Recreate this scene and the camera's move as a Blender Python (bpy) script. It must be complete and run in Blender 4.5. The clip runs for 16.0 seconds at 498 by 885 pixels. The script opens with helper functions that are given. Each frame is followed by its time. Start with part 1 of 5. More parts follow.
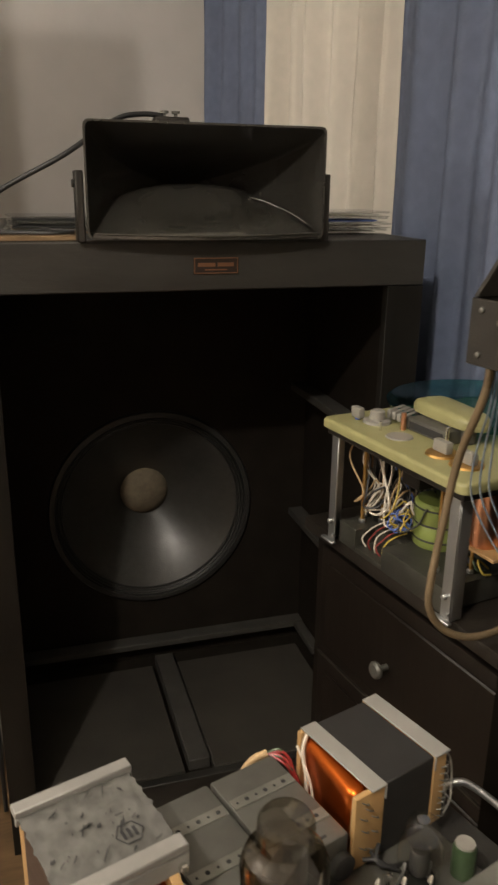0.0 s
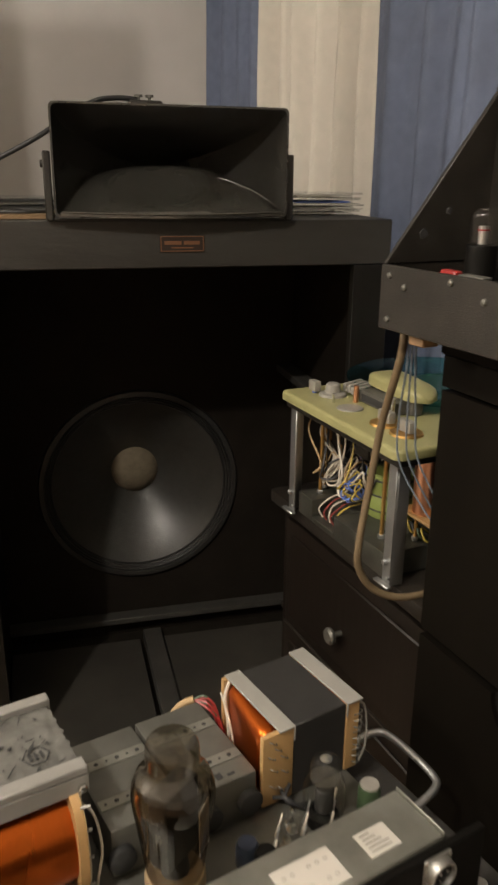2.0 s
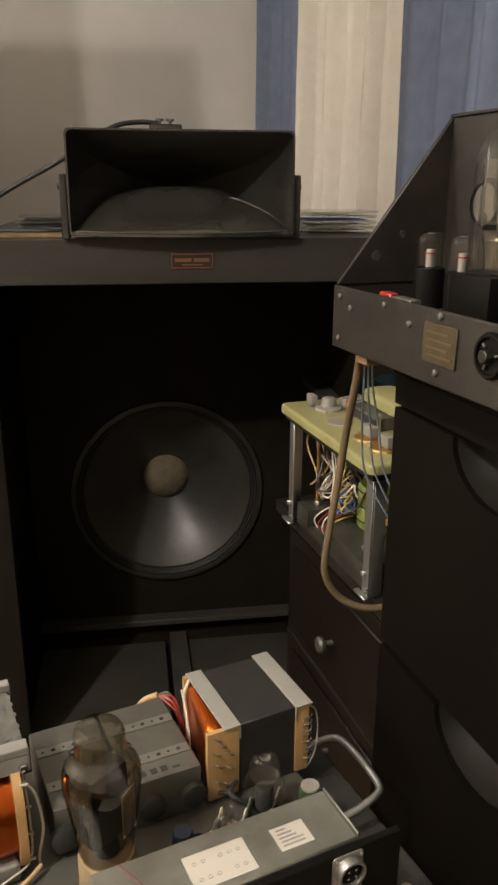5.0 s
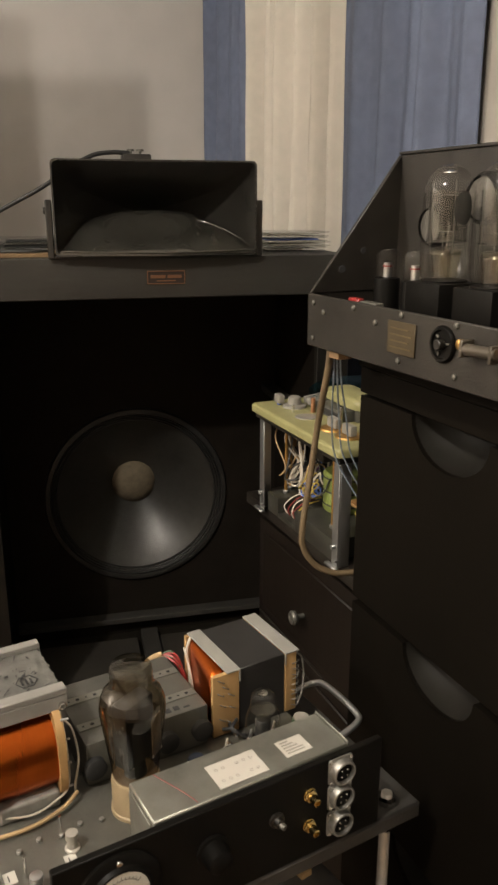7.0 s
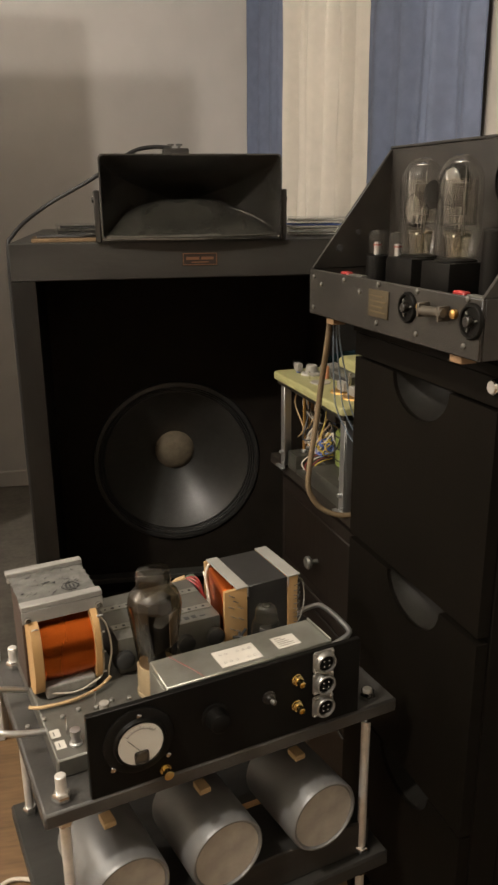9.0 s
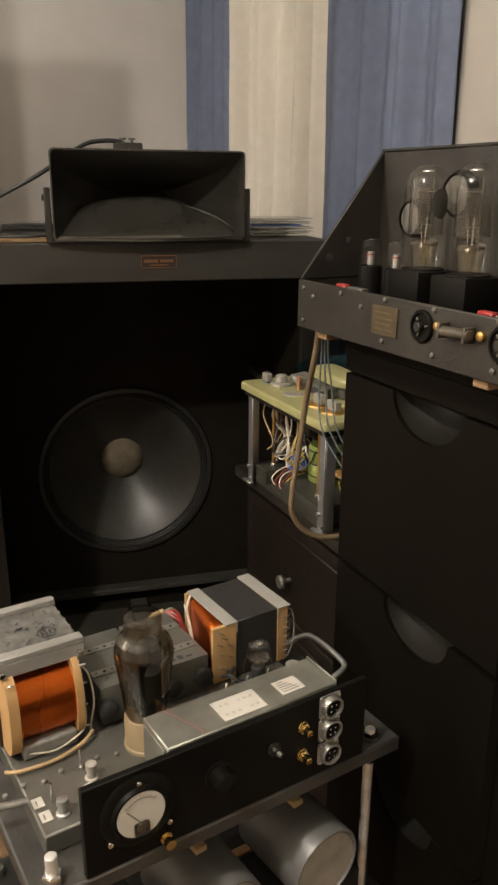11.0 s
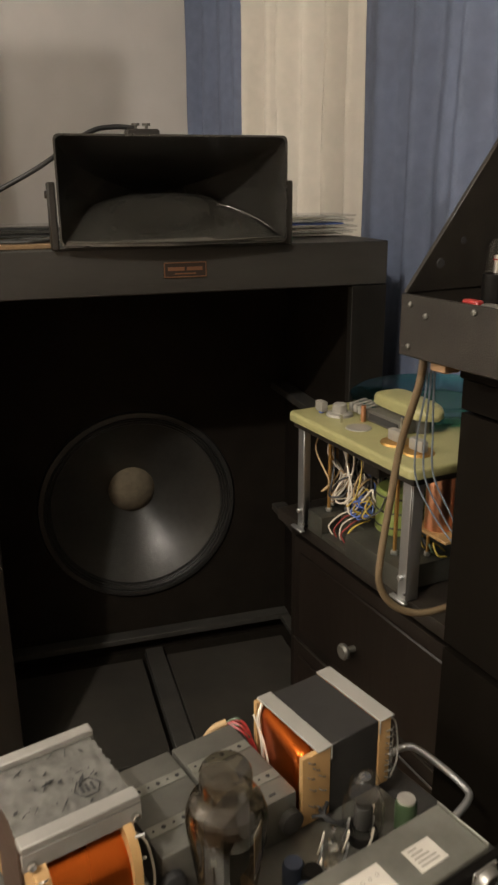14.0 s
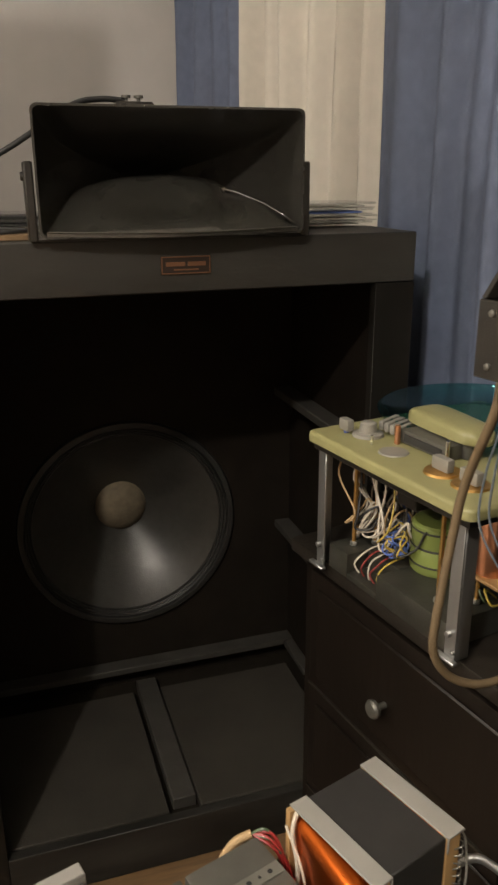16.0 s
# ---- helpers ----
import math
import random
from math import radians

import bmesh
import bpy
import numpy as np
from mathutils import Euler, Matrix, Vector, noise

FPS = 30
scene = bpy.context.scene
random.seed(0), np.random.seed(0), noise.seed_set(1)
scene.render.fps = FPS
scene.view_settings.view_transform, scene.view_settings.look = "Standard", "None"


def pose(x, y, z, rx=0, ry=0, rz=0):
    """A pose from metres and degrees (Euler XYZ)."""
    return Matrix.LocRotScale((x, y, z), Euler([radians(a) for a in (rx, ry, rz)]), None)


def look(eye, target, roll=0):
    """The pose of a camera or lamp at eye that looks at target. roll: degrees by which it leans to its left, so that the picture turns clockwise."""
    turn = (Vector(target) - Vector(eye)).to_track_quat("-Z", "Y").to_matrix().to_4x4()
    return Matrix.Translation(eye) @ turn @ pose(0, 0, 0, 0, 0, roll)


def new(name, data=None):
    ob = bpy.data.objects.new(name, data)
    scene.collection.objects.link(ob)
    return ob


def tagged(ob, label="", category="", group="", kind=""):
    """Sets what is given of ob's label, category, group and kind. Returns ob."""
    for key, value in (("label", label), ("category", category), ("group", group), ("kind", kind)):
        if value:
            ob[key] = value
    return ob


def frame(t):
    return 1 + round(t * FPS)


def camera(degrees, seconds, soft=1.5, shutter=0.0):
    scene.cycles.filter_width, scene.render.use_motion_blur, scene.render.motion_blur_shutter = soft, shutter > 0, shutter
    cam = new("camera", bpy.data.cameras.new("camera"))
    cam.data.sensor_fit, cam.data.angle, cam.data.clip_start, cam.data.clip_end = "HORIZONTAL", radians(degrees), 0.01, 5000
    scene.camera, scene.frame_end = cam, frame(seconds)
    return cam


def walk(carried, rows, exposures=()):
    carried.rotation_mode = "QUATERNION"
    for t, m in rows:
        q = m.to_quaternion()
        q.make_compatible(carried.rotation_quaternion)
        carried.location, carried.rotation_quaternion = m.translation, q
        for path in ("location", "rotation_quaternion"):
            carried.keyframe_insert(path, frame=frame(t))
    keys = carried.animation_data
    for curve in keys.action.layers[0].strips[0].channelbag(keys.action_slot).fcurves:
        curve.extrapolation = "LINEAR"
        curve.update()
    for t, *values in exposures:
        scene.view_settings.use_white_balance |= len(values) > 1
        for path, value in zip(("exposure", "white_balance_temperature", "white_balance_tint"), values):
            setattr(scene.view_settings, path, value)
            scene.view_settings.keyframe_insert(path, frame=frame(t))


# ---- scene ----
cam = camera(35.3, 16.0, 2.5, 0.5)
PATH = [
    (0, (0.147, 0.132, 1.23), (0.7, 1.949, 0.602), 0.8),
    (0.5, (0.178, 0.072, 1.229), (0.711, 1.896, 0.607), 0.8),
    (1, (0.19, 0.019, 1.223), (0.718, 1.842, 0.593), 0.7),
    (1.5, (0.209, -0.008, 1.221), (0.723, 1.818, 0.585), 0.7),
    (2, (0.242, 0.053, 1.21), (0.717, 1.887, 0.568), 0.6),
    (2.5, (0.271, 0.135, 1.203), (0.68, 1.98, 0.547), 0.6),
    (3, (0.319, 0.134, 1.2), (0.637, 1.993, 0.535), 0.5),
    (3.5, (0.378, 0.078, 1.207), (0.625, 1.948, 0.542), 0.5),
    (4, (0.407, 0.049, 1.215), (0.609, 1.928, 0.562), 0.3),
    (6.5, (0.266, -0.118, 1.229), (0.706, 1.746, 0.653), 0.1),
    (7, (0.272, -0.149, 1.23), (0.71, 1.717, 0.658), 0.0),
    (7.5, (0.302, -0.214, 1.239), (0.718, 1.657, 0.668), -0.2),
    (8, (0.319, -0.277, 1.242), (0.697, 1.603, 0.673), -0.4),
    (8.5, (0.317, -0.327, 1.239), (0.648, 1.558, 0.657), -0.5),
    (9, (0.294, -0.34, 1.229), (0.597, 1.544, 0.632), -0.5),
    (11.5, (0.221, -0.216, 1.252), (0.767, 1.607, 0.637), 0.5),
    (12, (0.218, -0.215, 1.256), (0.805, 1.598, 0.649), 0.5),
    (12.5, (0.177, -0.171, 1.254), (0.813, 1.628, 0.655), 0.6),
    (13, (0.141, -0.118, 1.243), (0.775, 1.681, 0.64), 0.3),
    (13.5, (0.145, -0.034, 1.231), (0.725, 1.779, 0.617), -0.3),
    (14, (0.184, 0.055, 1.234), (0.725, 1.879, 0.616), -0.5),
    (14.5, (0.216, 0.115, 1.226), (0.721, 1.947, 0.602), -0.6),
    (15, (0.225, 0.15, 1.22), (0.727, 1.98, 0.588), -0.6),
    (15.5, (0.219, 0.202, 1.221), (0.766, 2.017, 0.584), -0.4),
    (16, (0.197, 0.246, 1.222), (0.778, 2.05, 0.584), -0.3),
]
walk(cam, [(t, look(eye, target, roll)) for t, eye, target, roll in PATH], [(0.0, 0.42), (1.0, 0.60), (2.5, 0.48), (4.0, 0.62), (6.5, 0.60), (9.0, 0.64), (13.0, 0.62), (14.5, 0.42), (16.0, 0.46)])

# ---- light ----
world = bpy.data.worlds.new("world")
scene.world = world
world.use_nodes = True
world.node_tree.nodes["Background"].inputs[0].default_value = (1.0, 0.82, 0.62, 1)
world.node_tree.nodes["Background"].inputs[1].default_value = 0.008


def bulb(name, place, power, size, colour):
    data = bpy.data.lights.new(name, "POINT")
    data.energy, data.shadow_soft_size, data.color = power, size, colour
    ob = new(name, data)
    ob.location = place
    return ob


bulb("ceiling_lamp", (-0.60, -0.20, 2.38), 72, 0.035, (1.0, 0.918, 0.815))
bulb("side_lamp", (-1.60, 1.10, 2.00), 51, 0.03, (1.0, 0.918, 0.815))


# ---- materials ----
def material(name, colour, rough=0.5, metal=0.0, vary=0.25, scale=30.0, bump=0.0, bump_scale=200.0,
             stretch=(1, 1, 1), second=None, coat=0.0, spec=0.5):
    m = bpy.data.materials.new(name)
    m.use_nodes = True
    nt = m.node_tree
    b = nt.nodes["Principled BSDF"]
    b.inputs["Metallic"].default_value = metal
    b.inputs["Coat Weight"].default_value = coat
    b.inputs["Specular IOR Level"].default_value = spec
    co = nt.nodes.new("ShaderNodeTexCoord")
    mp = nt.nodes.new("ShaderNodeMapping")
    mp.inputs["Scale"].default_value = stretch
    nt.links.new(co.outputs["Object"], mp.inputs[0])
    n1 = nt.nodes.new("ShaderNodeTexNoise")
    n1.inputs["Scale"].default_value, n1.inputs["Detail"].default_value = scale, 6
    n2 = nt.nodes.new("ShaderNodeTexNoise")
    n2.inputs["Scale"].default_value, n2.inputs["Detail"].default_value = scale * 0.17, 3
    info = nt.nodes.new("ShaderNodeObjectInfo")
    for n in (n1, n2):
        nt.links.new(mp.outputs[0], n.inputs["Vector"])
    add = nt.nodes.new("ShaderNodeMath")
    add.operation = "ADD"
    nt.links.new(n1.outputs["Fac"], add.inputs[0])
    nt.links.new(n2.outputs["Fac"], add.inputs[1])
    ramp = nt.nodes.new("ShaderNodeMapRange")
    ramp.inputs["From Min"].default_value, ramp.inputs["From Max"].default_value = 0.7, 1.3
    nt.links.new(add.outputs[0], ramp.inputs["Value"])
    mix = nt.nodes.new("ShaderNodeMix")
    mix.data_type = "RGBA"
    hi = second or tuple(min(1.0, c * (1 + vary)) for c in colour)
    lo = colour if second else tuple(c * (1 - vary) for c in colour)
    mix.inputs["A"].default_value, mix.inputs["B"].default_value = (*lo, 1), (*hi, 1)
    nt.links.new(ramp.outputs[0], mix.inputs["Factor"])
    nt.links.new(mix.outputs["Result"], b.inputs["Base Color"])
    rr = nt.nodes.new("ShaderNodeMapRange")
    rr.inputs["To Min"].default_value, rr.inputs["To Max"].default_value = max(0.03, rough * 0.8), min(1, rough * 1.25)
    nt.links.new(n2.outputs["Fac"], rr.inputs["Value"])
    nt.links.new(rr.outputs[0], b.inputs["Roughness"])
    if bump:
        n3 = nt.nodes.new("ShaderNodeTexNoise")
        n3.inputs["Scale"].default_value, n3.inputs["Detail"].default_value = bump_scale, 4
        nt.links.new(mp.outputs[0], n3.inputs["Vector"])
        bp = nt.nodes.new("ShaderNodeBump")
        bp.inputs["Strength"].default_value, bp.inputs["Distance"].default_value = bump, 0.002
        nt.links.new(n3.outputs["Fac"], bp.inputs["Height"])
        nt.links.new(bp.outputs[0], b.inputs["Normal"])
    return m


def thin_glass(name, colour, rough=0.03, gloss=0.035):
    """A thin glass wall: tinted, not bending the light, glossy at grazing angles."""
    m = bpy.data.materials.new(name)
    m.use_nodes = True
    nt = m.node_tree
    nt.nodes.remove(nt.nodes["Principled BSDF"])
    clear, shine = nt.nodes.new("ShaderNodeBsdfTransparent"), nt.nodes.new("ShaderNodeBsdfGlossy")
    clear.inputs["Color"].default_value = (*colour, 1)
    shine.inputs["Roughness"].default_value = rough
    edge, mix = nt.nodes.new("ShaderNodeLayerWeight"), nt.nodes.new("ShaderNodeMixShader")
    power, range_ = nt.nodes.new("ShaderNodeMath"), nt.nodes.new("ShaderNodeMapRange")
    power.operation = "POWER"
    power.inputs[1].default_value = 3.0
    range_.inputs["To Min"].default_value, range_.inputs["To Max"].default_value = gloss, 0.55
    nt.links.new(edge.outputs["Facing"], power.inputs[0])
    nt.links.new(power.outputs[0], range_.inputs["Value"])
    nt.links.new(range_.outputs[0], mix.inputs[0])
    nt.links.new(clear.outputs[0], mix.inputs[1])
    nt.links.new(shine.outputs[0], mix.inputs[2])
    nt.links.new(mix.outputs[0], nt.nodes["Material Output"].inputs["Surface"])
    return m


M = dict(
    wall=material("wall_paint", (0.455, 0.438, 0.412), 0.8, vary=0.05, scale=9, bump=0.15, bump_scale=60),
    # darker than wall_paint: the partial shade on this wall is in the colour
    east_wall=material("shaded_beige_wall_paint", (0.32, 0.30, 0.27), 0.8, vary=0.06, scale=9, bump=0.15, bump_scale=60),
    # paint of the unseen walls, kept pale so their bounce fills the shadows
    bounce_wall=material("bounce_wall_paint", (0.56, 0.50, 0.43), 0.8, vary=0.08, scale=9),
    ceiling=material("ceiling_paint", (0.74, 0.71, 0.66), 0.85, vary=0.04),
    floor=material("floor_wood", (0.135, 0.080, 0.038), 0.45, vary=0.35, scale=14, stretch=(1, 8, 1), bump=0.1),
    black_wood=material("black_painted_wood", (0.021, 0.0200, 0.018), 0.5, vary=0.7, scale=18, bump=0.25, bump_scale=90, stretch=(0.25, 1, 1), spec=0.3),
    # black cabinet wood made darker: the stiles' shade is in the colour
    stile=material("shaded_black_stile", (0.0105, 0.0093, 0.0075), 0.5, vary=0.4, scale=18, bump=0.25, bump_scale=90, stretch=(1, 1, 0.25), spec=0.2),
    # black with the deep shade of the loudspeaker's recess put into the colour
    recess=material("shaded_recess_black", (0.0135, 0.0108, 0.0082), 0.7, vary=0.3, scale=14, bump=0.2, bump_scale=120, spec=0.08),
    shelf=material("dusty_black_shelf", (0.035, 0.033, 0.030), 0.5, vary=0.35, scale=22, bump=0.2),
    batten=material("worn_grey_batten", (0.038, 0.0355, 0.031), 0.7, vary=0.3, scale=20, bump=0.2),
    chest_top=material("dark_worn_chest_top", (0.014, 0.0115, 0.009), 0.4, vary=0.4, scale=22, bump=0.2, spec=0.4),
    felt=material("dark_grey_board", (0.027, 0.0235, 0.018), 0.85, vary=0.3, scale=10, bump=0.3, bump_scale=300),
    horn=material("black_bakelite", (0.025, 0.0235, 0.0205), 0.24, vary=0.2, scale=25, bump=0.05, bump_scale=60, spec=0.6, coat=0.5),
    lip=material("polished_black_bakelite", (0.030, 0.0285, 0.0245), 0.13, vary=0.3, scale=22, bump=0.06, bump_scale=50, spec=0.9, coat=1.0),
    cone=material("paper_cone", (0.038, 0.037, 0.033), 0.38, vary=0.2, scale=60, bump=0.2, bump_scale=260),
    rubber=material("rubber_surround", (0.024, 0.0235, 0.022), 0.42, vary=0.2, scale=40),
    cap=material("cloth_dust_cap", (0.13, 0.105, 0.07), 0.85, vary=0.25, scale=60, bump=0.3, bump_scale=500),
    blue=material("blue_curtain_cloth", (0.089, 0.110, 0.168), 0.85, vary=0.14, scale=40, bump=0.35, bump_scale=700),
    white=material("cream_curtain_cloth", (0.46, 0.432, 0.375), 0.85, vary=0.06, scale=40, bump=0.3, bump_scale=700),
    brown_wood=material("dark_brown_wood", (0.0085, 0.0062, 0.0045), 0.42, vary=0.3, scale=16, stretch=(1, 1, 0.2), bump=0.15, bump_scale=80, spec=0.25),
    black_metal=material("black_crackle_metal", (0.0150, 0.0128, 0.0100), 0.40, vary=0.5, scale=34, bump=0.25, bump_scale=500),
    black_satin=material("black_satin_paint", (0.0052, 0.0047, 0.0040), 0.45, vary=0.35, scale=14, bump=0.05, bump_scale=150, spec=0.10),
    column=material("black_brown_lacquer", (0.0046, 0.0036, 0.0024), 0.6, vary=0.35, scale=8, bump=0.08, bump_scale=150, stretch=(1, 1, 0.3), spec=0.06),
    steel=material("grey_zinc_steel", (0.27, 0.268, 0.235), 0.42, metal=0.75, vary=0.26, scale=30, bump=0.08, bump_scale=200),
    dull_steel=material("dull_grey_steel", (0.122, 0.119, 0.104), 0.45, metal=0.5, vary=0.2, scale=30, bump=0.1, bump_scale=240),
    alu=material("brushed_aluminium", (0.47, 0.475, 0.47), 0.36, metal=0.9, vary=0.12, scale=50, stretch=(1, 1, 0.1), bump=0.06, bump_scale=300),
    zinc=material("bright_zinc", (0.66, 0.65, 0.62), 0.36, metal=0.55, vary=0.15, scale=60, bump=0.25, bump_scale=400),
    worn_alu=material("worn_aluminium", (0.32, 0.315, 0.295), 0.42, metal=0.8, vary=0.2, scale=60),
    alu_matte=material("matte_aluminium_angle", (0.25, 0.242, 0.225), 0.55, metal=0.25, vary=0.12, scale=40),
    dull_brown_metal=material("dull_brown_metal", (0.075, 0.064, 0.050), 0.42, metal=0.55, vary=0.35, scale=60),
    tray=material("dark_steel_tray", (0.075, 0.074, 0.062), 0.38, metal=0.6, vary=0.3, scale=25, bump=0.15),
    grey_strip=material("grey_painted_strip", (0.235, 0.228, 0.208), 0.6, vary=0.08, scale=30),
    chrome=material("chrome", (0.75, 0.74, 0.72), 0.12, metal=1.0, vary=0.05),
    copper_wire=material("enamelled_copper_winding", (0.50, 0.105, 0.014), 0.27, metal=0.95, vary=0.05, scale=20, stretch=(10, 1, 1), bump=0.02, bump_scale=60),
    copper=material("polished_copper", (0.82, 0.42, 0.26), 0.30, metal=1.0, vary=0.1, scale=30),
    brass=material("gold_plated_brass", (0.74, 0.58, 0.27), 0.22, metal=1.0, vary=0.12, scale=60),
    rod_brass=material("dull_brass_rod", (0.50, 0.30, 0.10), 0.4, metal=0.9, vary=0.2, scale=60),
    bakelite=material("tan_pertinax_board", (0.37, 0.225, 0.092), 0.55, vary=0.2, scale=30, stretch=(1, 1, 0.3), bump=0.1),
    lamination=material("black_transformer_core", (0.020, 0.019, 0.018), 0.5, vary=0.2, scale=30, stretch=(1, 1, 20), bump=0.1, bump_scale=60),
    core_brown=material("rusty_core", (0.040, 0.022, 0.014), 0.55, vary=0.3, scale=30, stretch=(1, 1, 12), bump=0.1, bump_scale=60),
    # the column's black made lighter, for the light the finger pulls catch
    pull=material("lit_pull_black", (0.0120, 0.0110, 0.0092), 0.55, vary=0.15, scale=20, spec=0.15),
    foil=material("weathered_grey_foil", (0.105, 0.102, 0.093), 0.6, metal=0.2, vary=0.4, scale=45, bump=0.4, bump_scale=70),
    foil_bright=material("crumpled_silver_foil", (0.24, 0.235, 0.22), 0.42, metal=0.45, vary=0.3, scale=60, bump=0.5, bump_scale=90),
    rug=material("grey_woven_rug", (0.105, 0.095, 0.080), 0.95, vary=0.25, scale=60, bump=0.6, bump_scale=350),
    cardboard=material("brown_cardboard", (0.16, 0.10, 0.05), 0.8, vary=0.3, scale=40),
    scuffed=material("scuffed_black_wood", (0.018, 0.0165, 0.014), 0.45, scale=11, bump=0.35, bump_scale=60, stretch=(0.45, 1, 1.6), second=(0.036, 0.034, 0.030), spec=0.35),
    paper=material("white_label_paper", (0.44, 0.42, 0.375), 0.8, vary=0.04),
    ink=material("black_ink", (0.02, 0.02, 0.02), 0.7, vary=0.1),
    cream=material("cream_ceramic_base", (0.32, 0.245, 0.145), 0.5, vary=0.12, scale=40),
    olive=material("olive_yellow_enamel", (0.25, 0.238, 0.108), 0.42, vary=0.08, scale=30, bump=0.05),
    knob_grey=material("warm_grey_plastic", (0.21, 0.20, 0.175), 0.45, vary=0.06),
    green=material("green_lacquer", (0.16, 0.20, 0.05), 0.4, vary=0.12),
    dark_green=material("green_capacitor", (0.045, 0.075, 0.035), 0.4, vary=0.15),
    cable=material("brown_rubber_cable", (0.13, 0.092, 0.05), 0.55, vary=0.15, scale=60),
    white_wire=material("white_wire", (0.52, 0.47, 0.39), 0.5, vary=0.08),
    blue_wire=material("blue_wire", (0.08, 0.14, 0.42), 0.5, vary=0.08),
    yellow_wire=material("yellow_wire", (0.46, 0.34, 0.06), 0.5, vary=0.08),
    red=material("red_plastic", (0.26, 0.020, 0.018), 0.4, vary=0.1),
    red_dark=material("dark_red_wire", (0.20, 0.03, 0.025), 0.5, vary=0.1),
    purple_wire=material("purple_wire", (0.22, 0.06, 0.22), 0.5, vary=0.1),
    black_wire=material("black_wire", (0.02, 0.02, 0.02), 0.5, vary=0.1),
    sleeve=material("beige_cloth_sleeve", (0.40, 0.275, 0.14), 0.7, vary=0.15, scale=80, bump=0.3, bump_scale=400),
    grey_can=material("grey_painted_can", (0.165, 0.166, 0.164), 0.45, metal=0.35, vary=0.18, scale=25, bump=0.05),
    can_lid=material("worn_can_lid", (0.36, 0.34, 0.30), 0.5, metal=0.3, vary=0.25, scale=35),
    gauge_face=material("pale_gauge_dial", (0.085, 0.080, 0.070), 0.5, vary=0.06),
    meter_face=material("white_meter_dial", (0.74, 0.72, 0.66), 0.5, vary=0.04),
    plate_brown=material("dark_brass_plate", (0.024, 0.014, 0.010), 0.45, metal=0.3, vary=0.2),
    plate_gold=material("gold_line", (0.20, 0.10, 0.055), 0.4, metal=0.6, vary=0.1),
    amp_plate=material("dark_brass_nameplate", (0.055, 0.040, 0.020), 0.5, metal=0.3, vary=0.3, scale=60),
    amp_line=material("worn_brass_line", (0.10, 0.075, 0.035), 0.5, metal=0.3, vary=0.2),
    blue_grey=material("blue_grey_wire", (0.19, 0.23, 0.27), 0.5, vary=0.1),
    dull_blue=material("dark_blue_capacitor", (0.025, 0.035, 0.06), 0.4, vary=0.2),
    foot_wood=material("dark_wood_foot", (0.21, 0.125, 0.06), 0.65, vary=0.25, scale=40),
    wood_block=material("raw_wood_block", (0.42, 0.25, 0.11), 0.65, vary=0.2, scale=40, stretch=(1, 1, 0.2)),
    smoked=thin_glass("smoked_tube_glass", (0.44, 0.38, 0.30), 0.05, 0.10),
    clear=thin_glass("clear_tube_glass", (0.975, 0.97, 0.955), 0.07, 0.035),
    teal=thin_glass("teal_glass", (0.42, 0.74, 0.73), 0.06, 0.06),
    sleeve_glass=thin_glass("smoky_inner_sleeve", (0.95, 0.945, 0.93), 0.12, 0.05),
    press_glass=thin_glass("pressed_glass", (0.86, 0.84, 0.77), 0.20, 0.15),
    dome_glass=thin_glass("valve_dome_glass", (0.74, 0.70, 0.63), 0.05, 0.10),
    case=thin_glass("clear_case_plastic", (0.92, 0.93, 0.93), 0.12, 0.08),
    plate_grey=material("tube_anode_grey", (0.06, 0.058, 0.055), 0.5, metal=0.5, vary=0.2),
    mesh_grey=thin_glass("fine_wire_mesh", (0.78, 0.77, 0.74), 0.3, 0.06),
    getter=material("silver_getter", (0.55, 0.55, 0.53), 0.2, metal=1.0),
    blue_card=material("blue_card", (0.05, 0.10, 0.35), 0.5, vary=0.1),
)

M["lip"].node_tree.nodes["Principled BSDF"].inputs["Coat Roughness"].default_value = 0.08


# ---- mesh helpers ----
def bm_box(bm, x0, x1, y0, y1, z0, z1, bevel=0.0, seg=1):
    vs = bmesh.ops.create_cube(bm, size=1)["verts"]
    for v in vs:
        v.co = Vector((x0 + (v.co.x + 0.5) * (x1 - x0), y0 + (v.co.y + 0.5) * (y1 - y0), z0 + (v.co.z + 0.5) * (z1 - z0)))
    if bevel:
        es = list({e for v in vs for e in v.link_edges})
        bmesh.ops.bevel(bm, geom=es, offset=bevel, segments=seg, profile=0.6, affect="EDGES")
    return bm


def box(x0, x1, y0, y1, z0, z1, bevel=0.001, seg=1):
    return bm_box(bmesh.new(), x0, x1, y0, y1, z0, z1, bevel, seg)


def lathe(profile, seg=32, m=None, bm=None):
    """Revolves (radius, height) pairs about z."""
    bm = bm or bmesh.new()
    rings = []
    for r, h in profile:
        if r < 1e-6:
            rings.append([bm.verts.new((0, 0, h))])
        else:
            rings.append([bm.verts.new((r * math.cos(2 * math.pi * k / seg), r * math.sin(2 * math.pi * k / seg), h)) for k in range(seg)])
    made = [v for r in rings for v in r]
    for a, b in zip(rings, rings[1:]):
        for k in range(seg):
            q = [a[k % len(a)], a[(k + 1) % len(a)], b[(k + 1) % len(b)], b[k % len(b)]]
            q = list(dict.fromkeys(q))
            if len(q) >= 3:
                bm.faces.new(q)
    if m is not None:
        for v in made:
            v.co = m @ v.co
    bmesh.ops.recalc_face_normals(bm, faces=bm.faces)
    return bm


